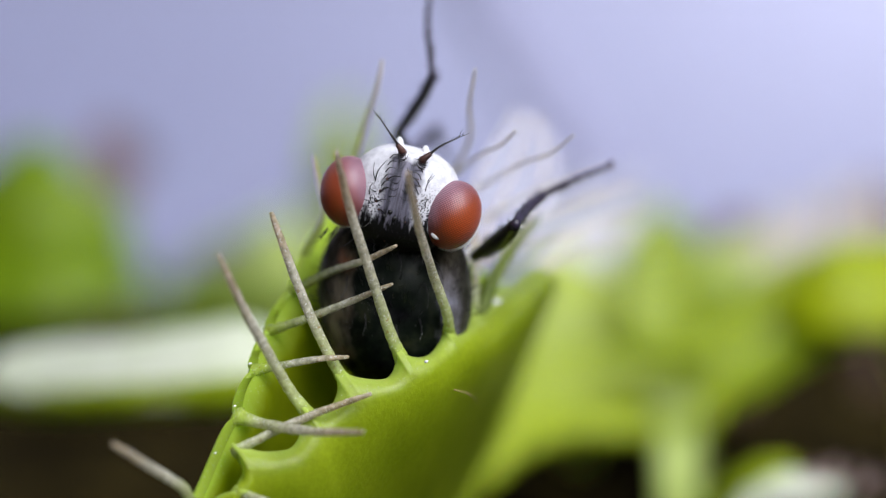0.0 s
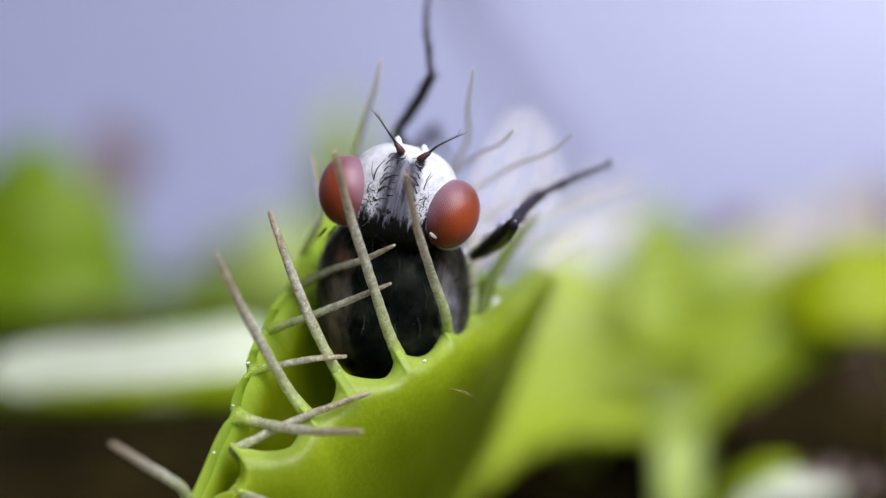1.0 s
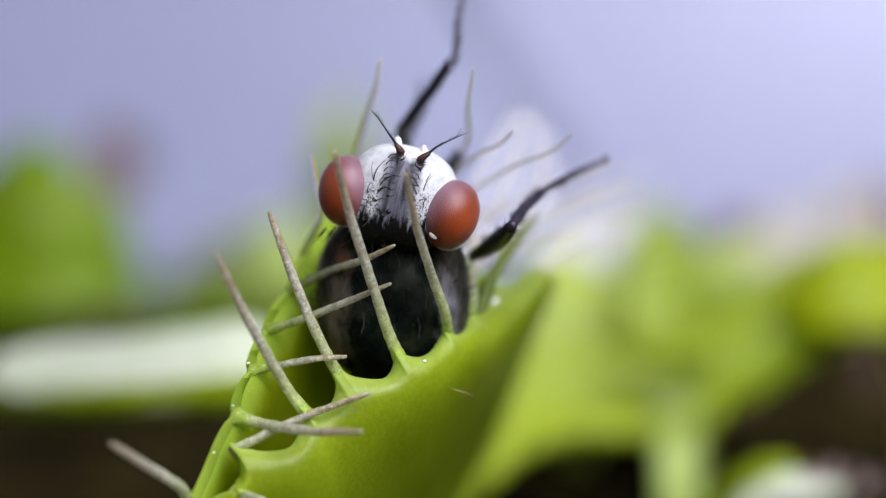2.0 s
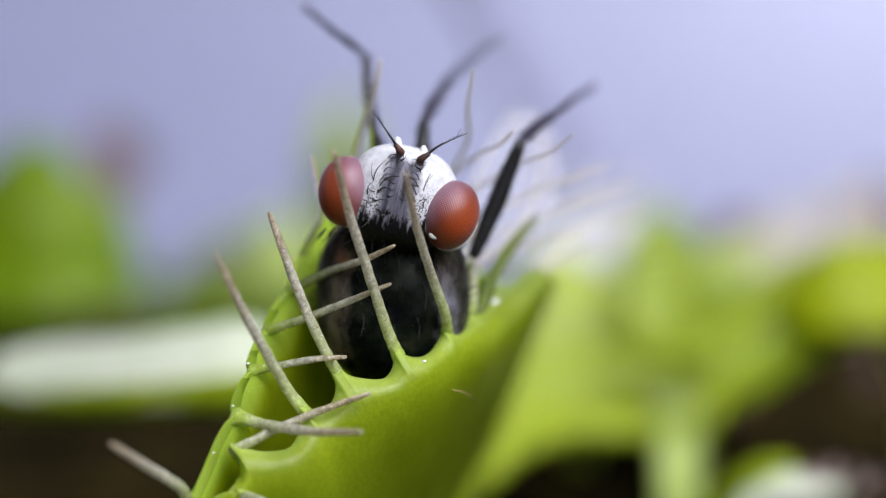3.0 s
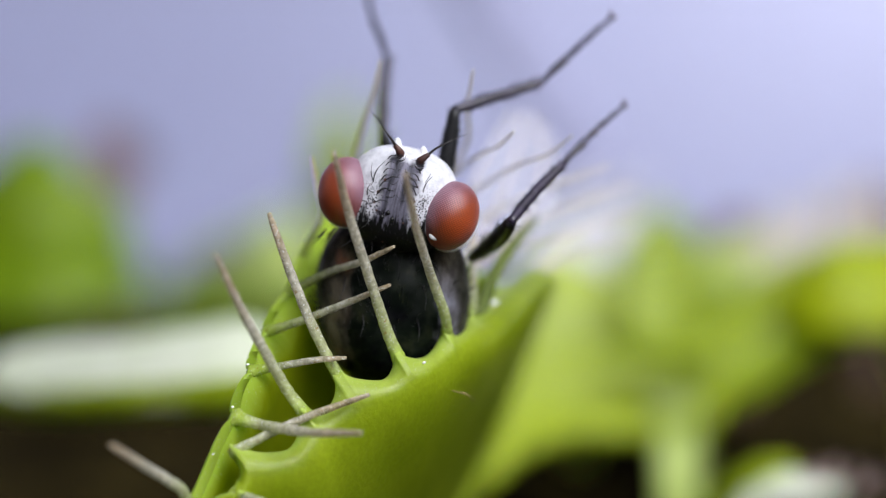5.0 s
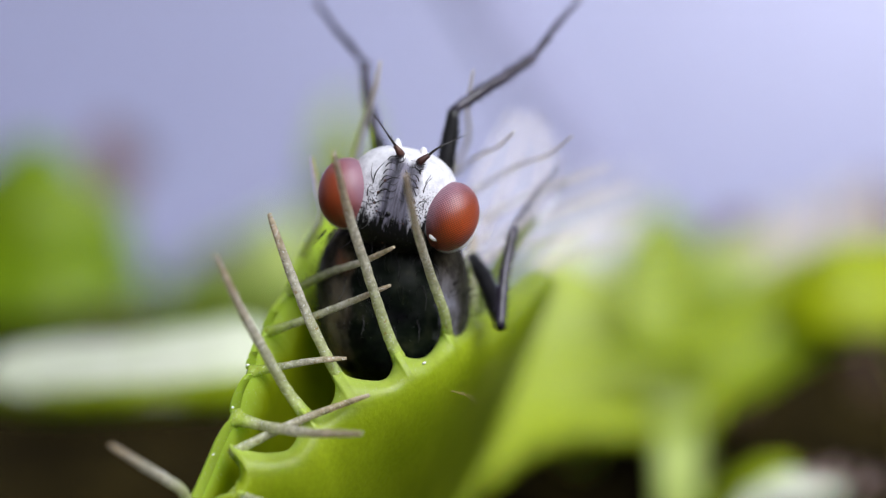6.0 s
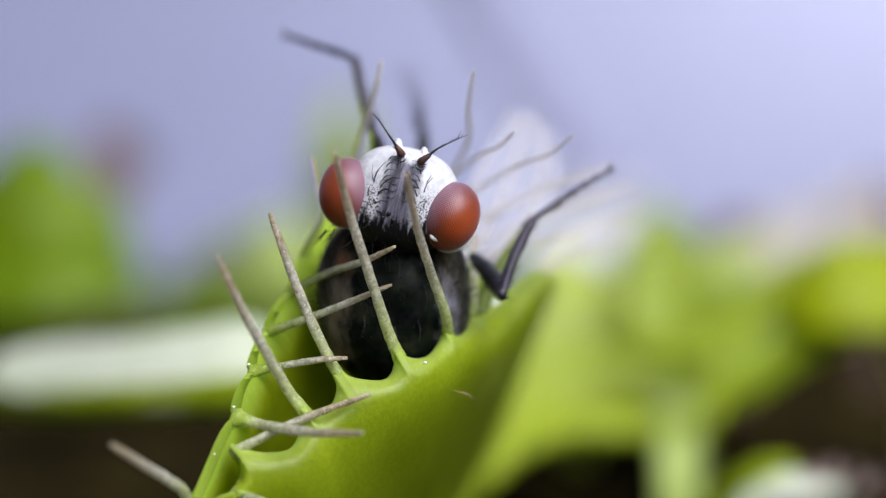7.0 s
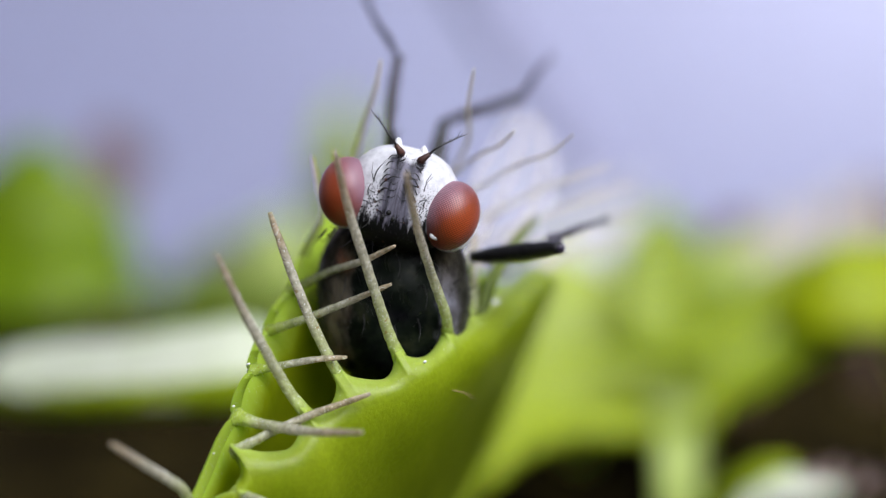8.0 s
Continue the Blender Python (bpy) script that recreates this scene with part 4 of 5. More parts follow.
fringe(gold, [(11.46, 31.00, -0.02), (12.42, 31.00, 0.23), (13.52, 31.50, 0.33)], (0, 0, 1.0), 6, 1.7, PALE_TOOTH, 0.22)
# whitish leaf and teeth added to give the soft bright haze here
haze_leaf = thing("flytrap_leaf", (3.99, 33.00, -4.57), "very pale flytrap leaf edge and whitish teeth, added as haze", "plant", "flytrap leaves behind")
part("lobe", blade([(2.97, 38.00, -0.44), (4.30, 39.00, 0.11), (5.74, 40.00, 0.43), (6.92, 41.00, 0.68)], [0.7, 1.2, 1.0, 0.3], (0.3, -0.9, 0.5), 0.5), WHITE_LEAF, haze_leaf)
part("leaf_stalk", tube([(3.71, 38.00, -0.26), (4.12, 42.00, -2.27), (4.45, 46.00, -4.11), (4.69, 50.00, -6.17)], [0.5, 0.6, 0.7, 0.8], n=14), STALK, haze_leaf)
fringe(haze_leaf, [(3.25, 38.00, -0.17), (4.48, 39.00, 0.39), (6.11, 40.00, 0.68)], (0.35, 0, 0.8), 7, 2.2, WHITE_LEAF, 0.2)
tip_leaf = thing("leaf", (9.43, 18.00, -7.73), "pale leaf tip with a pinkish edge on the soil", "leaf")
part("leaf_blade", blade([(7.91, 21.00, -8.11), (8.85, 21.00, -7.05), (9.80, 21.00, -6.64), (11.12, 22.00, -6.93)], [0.25, 0.36, 0.36, 0.2], (0, -0.7, 0.8), 0.5, cup=-0.3), PALE_LEAF, tip_leaf)
# shade on this half is put in as a blade of darker green tissue
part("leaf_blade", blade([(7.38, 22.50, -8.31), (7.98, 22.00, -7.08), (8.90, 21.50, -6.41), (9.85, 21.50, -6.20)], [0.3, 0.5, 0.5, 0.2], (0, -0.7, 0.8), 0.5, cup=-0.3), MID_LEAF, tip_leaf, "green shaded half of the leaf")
ribbed(tip_leaf, [(7.91, 21.00, -8.11), (8.85, 21.00, -7.05), (9.80, 21.00, -6.64), (11.12, 22.00, -6.93)], 0.15, (6.57, 21.00, -8.82), MID_LEAF)
fringe(tip_leaf, [(9.72, 17.00, -6.20), (10.60, 17.50, -6.23), (11.73, 18.00, -6.54)], (0.5, 0, 0.5), 6, 0.7, PINK_TOOTH, 0.12)

stake = thing("plant_stake", (10.61, 73.00, -3.92), "flat pale grey plant label stick leaning before the card", "stake")
part("stake_rod", blade([(0.12, 44.00, 10.68), (1.77, 49.00, 8.49), (4.12, 56.00, 5.33), (7.29, 64.00, 1.03)], [1.12, 1.15, 1.2, 1.25], (0.1, -1, 0.25), 0.4, cup=0.0), STAKE, stake)
part("stake_point", blade([(7.29, 64.00, 1.03), (9.22, 69.00, -1.65), (10.61, 73.00, -3.92)], [1.25, 1.0, 0.15], (0.1, -1, 0.25), 0.4, cup=0.0), STAKE, stake)


# ---- what moves ----
def aim(a, b):
    """The pose, in the fly's space, of a leg piece that runs from a to b."""
    a, b = Vector(a), Vector(b)
    return Matrix.Translation(mm(a)) @ (b - a).to_track_quat("Z", "Y").to_matrix().to_4x4()


def sway(base, x, z):
    return STAGE @ Matrix.Translation(mm(Vector(base) + Vector((x, 0, z))))


def motions():
    # the struggling fly tugs the trap by a few hundredths of a millimetre
    walk(trap, [(0.0, sway(TRAP_BASE, 0.038, 0)), (0.5, sway(TRAP_BASE, 0.008, 0.006)), (1.0, sway(TRAP_BASE, 0, 0.012)), (3.0, sway(TRAP_BASE, -0.004, 0.002)),
                (3.5, sway(TRAP_BASE, 0, 0)), (4.5, sway(TRAP_BASE, -0.01, -0.012)), (6.0, sway(TRAP_BASE, -0.01, -0.03)), (6.5, sway(TRAP_BASE, 0.006, -0.024)),
                (7.0, sway(TRAP_BASE, 0.01, -0.02)), (8.0, sway(TRAP_BASE, 0.006, -0.006))])
    walk(fly, [(0.0, sway(FLY_BASE, 0.042, 0)), (0.5, sway(FLY_BASE, 0.014, 0.02)), (1.0, sway(FLY_BASE, 0.008, 0.02)), (3.0, sway(FLY_BASE, -0.002, 0.0)),
               (3.5, sway(FLY_BASE, 0, 0)), (4.5, sway(FLY_BASE, -0.006, -0.008)), (6.0, sway(FLY_BASE, -0.004, -0.036)), (6.5, sway(FLY_BASE, 0.01, -0.036)),
               (7.0, sway(FLY_BASE, 0.012, -0.036)), (8.0, sway(FLY_BASE, 0.01, -0.014))])
    walk(legs["r"][0], [
        (0, aim((1.73, 0.90, 1.36), (2.60, -1.72, 2.08))), (1.7, aim((1.73, 0.90, 1.36), (2.58, -1.73, 2.08))),
        (2, aim((1.73, 0.90, 1.36), (2.56, -1.75, 2.03))), (2.4, aim((1.73, 0.90, 1.36), (2.69, -1.27, 2.94))),
        (2.8, aim((1.73, 0.90, 1.36), (2.94, 0.80, 3.94))), (2.9, aim((1.73, 0.90, 1.36), (2.86, 0.80, 3.98))),
        (3, aim((1.73, 0.90, 1.36), (2.82, 0.79, 4.00))), (3.1, aim((1.73, 0.90, 1.36), (2.96, -0.74, 3.35))),
        (3.2, aim((1.73, 0.90, 1.36), (2.49, -1.80, 0.85))), (3.3, aim((1.73, 0.90, 1.36), (2.44, -1.73, 0.51))),
        (3.4, aim((1.73, 0.90, 1.36), (2.42, -1.87, 1.36))), (3.5, aim((1.73, 0.90, 1.36), (2.49, -1.83, 1.70))),
        (3.6, aim((1.73, 0.90, 1.36), (2.54, -1.77, 1.95))), (3.8, aim((1.73, 0.90, 1.36), (2.49, -1.77, 2.03))),
        (4.5, aim((1.73, 0.90, 1.36), (2.56, -1.70, 2.18))), (4.7, aim((1.73, 0.90, 1.36), (2.55, -1.72, 2.15))),
        (5.25, aim((1.73, 0.90, 1.36), (2.56, -1.70, 2.18))), (5.8, aim((1.73, 0.90, 1.36), (2.57, -1.69, 2.20))),
        (5.9, aim((1.73, 0.90, 1.36), (2.32, -1.89, 1.32))), (6, aim((1.73, 0.90, 1.36), (2.30, -1.42, -0.19))),
        (6.1, aim((1.73, 0.90, 1.36), (3.97, -0.75, 0.72))), (6.2, aim((1.73, 0.90, 1.36), (2.84, -1.61, 0.60))),
        (6.3, aim((1.73, 0.90, 1.36), (3.87, -0.98, 1.16))), (6.4, aim((1.73, 0.90, 1.36), (2.55, -1.75, 0.70))),
        (6.5, aim((1.73, 0.90, 1.36), (2.37, -1.44, -0.13))), (6.6, aim((1.73, 0.90, 1.36), (4.10, -0.67, 1.11))),
        (6.7, aim((1.73, 0.90, 1.36), (2.37, -1.70, 0.39))), (6.75, aim((1.73, 0.90, 1.36), (2.14, -1.68, 0.22))),
        (6.8, aim((1.73, 0.90, 1.36), (2.07, -1.69, 0.22))), (6.85, aim((1.73, 0.90, 1.36), (3.01, -1.51, 0.53))),
        (6.9, aim((1.73, 0.90, 1.36), (3.87, -0.98, 1.24))), (7, aim((1.73, 0.90, 1.36), (2.31, -1.76, 0.51))),
        (7.1, aim((1.73, 0.90, 1.36), (2.24, -1.87, 0.90))), (7.2, aim((1.73, 0.90, 1.36), (4.10, -0.69, 1.46))),
        (7.3, aim((1.73, 0.90, 1.36), (2.55, -1.76, 0.73))), (7.4, aim((1.73, 0.90, 1.36), (3.51, -1.27, 0.85))),
        (7.5, aim((1.73, 0.90, 1.36), (3.71, -1.15, 1.34))), (7.7, aim((1.73, 0.90, 1.36), (3.70, -1.16, 1.44))),
        (8, aim((1.73, 0.90, 1.36), (3.66, -1.19, 1.57)))])
    walk(legs["r"][1], [
        (0, aim((2.60, -1.72, 2.08), (3.31, 0.46, 2.78))), (1.7, aim((2.58, -1.73, 2.08), (3.30, 0.45, 2.78))),
        (2, aim((2.56, -1.75, 2.03), (3.31, 0.38, 2.84))), (2.4, aim((2.69, -1.27, 2.94), (3.39, 0.90, 3.70))),
        (2.8, aim((2.94, 0.80, 3.94), (3.69, 3.04, 4.34))), (2.9, aim((2.86, 0.80, 3.98), (3.54, 3.05, 4.45))),
        (3, aim((2.82, 0.79, 4.00), (3.63, 2.95, 4.67))), (3.1, aim((2.96, -0.74, 3.35), (3.42, 1.48, 4.13))),
        (3.2, aim((2.49, -1.80, 0.85), (2.60, -0.44, 2.83))), (3.3, aim((2.44, -1.73, 0.51), (3.64, -1.04, 2.48))),
        (3.4, aim((2.42, -1.87, 1.36), (3.75, -0.67, 2.95))), (3.5, aim((2.49, -1.83, 1.70), (3.80, -0.35, 3.06))),
        (3.6, aim((2.54, -1.77, 1.95), (3.80, -0.07, 3.09))), (3.8, aim((2.49, -1.77, 2.03), (3.85, -0.19, 3.23))),
        (4.5, aim((2.56, -1.70, 2.18), (3.81, -0.12, 3.48))), (4.7, aim((2.55, -1.72, 2.15), (3.77, -0.15, 3.49))),
        (5.25, aim((2.56, -1.70, 2.18), (3.81, -0.13, 3.49))), (5.8, aim((2.57, -1.69, 2.20), (3.85, -0.12, 3.49))),
        (5.9, aim((2.32, -1.89, 1.32), (3.53, -0.35, 2.70))), (6, aim((2.30, -1.42, -0.19), (2.62, -0.57, 2.03))),
        (6.1, aim((3.97, -0.75, 0.72), (5.63, 0.95, 1.05))), (6.2, aim((2.84, -1.61, 0.60), (4.71, -0.48, 1.59))),
        (6.3, aim((3.87, -0.98, 1.16), (4.97, 1.07, 1.77))), (6.4, aim((2.55, -1.75, 0.70), (3.84, -0.51, 2.30))),
        (6.5, aim((2.37, -1.44, -0.13), (3.01, -0.33, 1.91))), (6.6, aim((4.10, -0.67, 1.11), (4.53, 1.65, 1.55))),
        (6.7, aim((2.37, -1.70, 0.39), (3.06, 0.14, 1.77))), (6.75, aim((2.14, -1.68, 0.22), (2.60, 0.67, -0.01))),
        (6.8, aim((2.07, -1.69, 0.22), (2.50, 0.53, -0.59))), (6.85, aim((3.01, -1.51, 0.53), (3.45, 0.85, 0.51))),
        (6.9, aim((3.87, -0.98, 1.24), (4.36, 1.31, 1.77))), (7, aim((2.31, -1.76, 0.51), (3.04, -0.28, 2.25))),
        (7.1, aim((2.24, -1.87, 0.90), (3.28, 0.29, 0.71))), (7.2, aim((4.10, -0.69, 1.46), (4.65, 1.63, 1.77))),
        (7.3, aim((2.55, -1.76, 0.73), (3.98, -0.35, 2.03))), (7.4, aim((3.51, -1.27, 0.85), (4.06, 0.94, 1.59))),
        (7.5, aim((3.71, -1.15, 1.34), (3.67, 1.23, 1.67))), (7.7, aim((3.70, -1.16, 1.44), (3.65, 1.22, 1.71))),
        (8, aim((3.66, -1.19, 1.57), (3.61, 1.20, 1.79)))])
    walk(legs["r"][2], [
        (0, aim((3.31, 0.46, 2.78), (4.92, 2.16, 3.49))), (1.7, aim((3.30, 0.45, 2.78), (4.89, 2.17, 3.49))),
        (2, aim((3.31, 0.38, 2.84), (4.84, 2.14, 3.60))), (2.4, aim((3.39, 0.90, 3.70), (4.45, 3.03, 4.29))),
        (2.8, aim((3.69, 3.04, 4.34), (4.38, 5.30, 4.98))), (2.9, aim((3.54, 3.05, 4.45), (4.32, 5.33, 4.90))),
        (3, aim((3.63, 2.95, 4.67), (4.68, 5.02, 5.45))), (3.1, aim((3.42, 1.48, 4.13), (4.43, 3.23, 5.51))),
        (3.2, aim((2.60, -0.44, 2.83), (3.98, 0.92, 4.32))), (3.3, aim((3.64, -1.04, 2.48), (5.55, 0.41, 2.97))),
        (3.4, aim((3.75, -0.67, 2.95), (5.68, -1.65, 4.11))), (3.5, aim((3.80, -0.35, 3.06), (5.68, -1.28, 4.34))),
        (3.6, aim((3.80, -0.07, 3.09), (5.62, 0.70, 4.54))), (3.8, aim((3.85, -0.19, 3.23), (5.52, 0.86, 4.67))),
        (4.5, aim((3.81, -0.12, 3.48), (5.30, 1.25, 4.86))), (4.7, aim((3.77, -0.15, 3.49), (5.27, 1.22, 4.87))),
        (5.25, aim((3.81, -0.13, 3.49), (5.20, 1.32, 4.90))), (5.8, aim((3.85, -0.12, 3.49), (5.12, 1.39, 4.94))),
        (5.9, aim((3.53, -0.35, 2.70), (5.35, 0.05, 4.29))), (6, aim((2.62, -0.57, 2.03), (3.69, 1.20, 3.34))),
        (6.1, aim((5.63, 0.95, 1.05), (7.63, 2.28, 0.55))), (6.2, aim((4.71, -0.48, 1.59), (7.06, 0.17, 1.79))),
        (6.3, aim((4.97, 1.07, 1.77), (6.76, 2.75, 1.87))), (6.4, aim((3.84, -0.51, 2.30), (5.93, 0.51, 3.05))),
        (6.5, aim((3.01, -0.33, 1.91), (5.19, 0.38, 2.76))), (6.6, aim((4.53, 1.65, 1.55), (5.95, 3.57, 2.09))),
        (6.7, aim((3.06, 0.14, 1.77), (5.18, 0.00, 2.99))), (6.75, aim((2.60, 0.67, -0.01), (3.38, 2.75, 1.01))),
        (6.8, aim((2.50, 0.53, -0.59), (2.76, 2.85, -1.32))), (6.85, aim((3.45, 0.85, 0.51), (4.06, 3.21, 0.74))),
        (6.9, aim((4.36, 1.31, 1.77), (5.41, 3.45, 2.34))), (7, aim((3.04, -0.28, 2.25), (4.88, 0.81, 3.43))),
        (7.1, aim((3.28, 0.29, 0.71), (5.22, 1.76, 0.97))), (7.2, aim((4.65, 1.63, 1.77), (5.57, 3.78, 2.48))),
        (7.3, aim((3.98, -0.35, 2.03), (6.21, 0.56, 2.49))), (7.4, aim((4.06, 0.94, 1.59), (5.89, 2.54, 1.87))),
        (7.5, aim((3.67, 1.23, 1.67), (5.26, 3.07, 1.96))), (7.7, aim((3.65, 1.22, 1.71), (5.10, 3.16, 2.05))),
        (8, aim((3.61, 1.20, 1.79), (4.89, 3.24, 2.23)))])
    walk(legs["c"][0], [
        (0, aim((0.78, 1.50, 2.01), (-0.06, 2.80, 4.32))), (1.7, aim((0.78, 1.50, 2.01), (-0.06, 2.80, 4.32))),
        (2.3, aim((0.79, 0.10, 2.00), (0.32, 1.48, 4.37))), (2.8, aim((0.79, 0.10, 2.00), (0.84, 1.87, 4.15))),
        (2.9, aim((0.79, 0.10, 2.00), (0.26, 1.65, 4.24))), (3, aim((0.79, 0.10, 2.00), (0.59, 1.44, 4.43))),
        (3.05, aim((0.79, 0.10, 2.00), (1.11, 0.79, 4.67))), (3.1, aim((0.79, 0.10, 2.00), (1.34, -0.01, 4.73))),
        (3.2, aim((0.79, 0.10, 2.00), (1.34, -0.01, 4.73))), (3.4, aim((0.79, 0.10, 2.00), (1.34, -0.01, 4.73))),
        (3.5, aim((0.79, 0.10, 2.00), (1.27, -0.01, 4.74))), (4.5, aim((0.79, 0.10, 2.00), (1.27, -0.01, 4.74))),
        (4.7, aim((0.79, 0.10, 2.00), (1.32, -0.01, 4.73))), (5.8, aim((0.79, 0.10, 2.00), (1.30, -0.01, 4.74))),
        (5.9, aim((0.79, 0.10, 2.00), (1.23, 0.38, 4.73))), (6, aim((0.79, 0.10, 2.00), (1.29, -0.01, 4.74))),
        (6.1, aim((0.77, 3.50, 2.02), (1.20, 4.06, 4.71))), (6.2, aim((0.77, 3.50, 2.02), (1.66, 4.86, 4.28))),
        (6.3, aim((0.77, 3.50, 2.02), (0.98, 5.09, 4.29))), (6.4, aim((0.77, 3.50, 2.02), (-0.06, 4.56, 4.45))),
        (6.5, aim((0.77, 3.50, 2.02), (1.46, 5.45, 3.88))), (6.6, aim((0.77, 3.50, 2.02), (0.84, 5.28, 4.16))),
        (6.7, aim((0.77, 3.50, 2.02), (-0.11, 4.10, 4.59))), (6.8, aim((0.77, 3.50, 2.02), (-0.28, 3.38, 4.72))),
        (6.9, aim((0.77, 3.50, 2.02), (0.23, 5.15, 4.19))), (7, aim((0.77, 3.50, 2.02), (0.56, 5.09, 4.29))),
        (7.1, aim((0.77, 3.50, 2.02), (0.87, 4.16, 4.72))), (7.2, aim((0.77, 3.50, 2.02), (0.88, 3.39, 4.82))),
        (7.3, aim((0.77, 3.50, 2.02), (1.11, 4.16, 4.70))), (7.4, aim((0.77, 3.50, 2.02), (1.06, 3.39, 4.82))),
        (7.5, aim((0.77, 3.50, 2.02), (1.03, 4.54, 4.58))), (7.6, aim((0.77, 3.50, 2.02), (1.11, 4.16, 4.70))),
        (7.7, aim((0.77, 3.50, 2.02), (1.22, 4.14, 4.69))), (7.8, aim((0.77, 3.50, 2.02), (1.12, 4.46, 4.60))),
        (8, aim((0.77, 3.50, 2.02), (1.06, 4.46, 4.61)))])
    walk(legs["c"][1], [
        (0, aim((-0.06, 2.80, 4.32), (0.77, 1.02, 5.59))), (1.7, aim((-0.06, 2.80, 4.32), (0.77, 1.02, 5.59))),
        (2.3, aim((0.32, 1.48, 4.37), (1.91, 1.06, 6.04))), (2.8, aim((0.84, 1.87, 4.15), (1.81, 3.76, 5.11))),
        (2.9, aim((0.26, 1.65, 4.24), (-0.05, 3.55, 5.58))), (3, aim((0.59, 1.44, 4.43), (1.25, 3.37, 5.58))),
        (3.05, aim((1.11, 0.79, 4.67), (2.31, 2.60, 5.53))), (3.1, aim((1.34, -0.01, 4.73), (3.15, 1.42, 5.17))),
        (3.2, aim((1.34, -0.01, 4.73), (3.43, 0.91, 5.26))), (3.4, aim((1.34, -0.01, 4.73), (3.38, 0.95, 5.38))),
        (3.5, aim((1.27, -0.01, 4.74), (3.30, 1.00, 5.33))), (4.5, aim((1.27, -0.01, 4.74), (3.30, 0.98, 5.36))),
        (4.7, aim((1.32, -0.01, 4.73), (3.29, 1.08, 5.39))), (5.8, aim((1.30, -0.01, 4.74), (3.35, 0.92, 5.39))),
        (5.9, aim((1.23, 0.38, 4.73), (3.18, 1.40, 5.50))), (6, aim((1.29, -0.01, 4.74), (3.14, 0.74, 5.98))),
        (6.1, aim((1.20, 4.06, 4.71), (2.77, 5.44, 5.76))), (6.2, aim((1.66, 4.86, 4.28), (2.59, 6.97, 4.68))),
        (6.3, aim((0.98, 5.09, 4.29), (1.81, 7.14, 5.05))), (6.4, aim((-0.06, 4.56, 4.45), (0.92, 5.58, 6.32))),
        (6.5, aim((1.46, 5.45, 3.88), (1.68, 7.42, 5.12))), (6.6, aim((0.84, 5.28, 4.16), (1.13, 7.60, 4.22))),
        (6.7, aim((-0.11, 4.10, 4.59), (-0.32, 6.01, 5.92))), (6.8, aim((-0.28, 3.38, 4.72), (-0.12, 4.97, 6.44))),
        (6.9, aim((0.23, 5.15, 4.19), (-0.04, 7.13, 5.40))), (7, aim((0.56, 5.09, 4.29), (0.41, 7.25, 5.19))),
        (7.1, aim((0.87, 4.16, 4.72), (2.57, 5.76, 4.78))), (7.2, aim((0.88, 3.39, 4.82), (2.69, 4.79, 5.31))),
        (7.3, aim((1.11, 4.16, 4.70), (2.52, 5.58, 5.91))), (7.4, aim((1.06, 3.39, 4.82), (2.31, 4.97, 6.02))),
        (7.5, aim((1.03, 4.54, 4.58), (2.29, 6.09, 5.80))), (7.6, aim((1.11, 4.16, 4.70), (2.65, 5.66, 5.63))),
        (7.7, aim((1.22, 4.14, 4.69), (2.88, 5.55, 5.54))), (7.8, aim((1.12, 4.46, 4.60), (2.87, 5.79, 5.42))),
        (8, aim((1.06, 4.46, 4.61), (2.96, 5.67, 5.25)))])
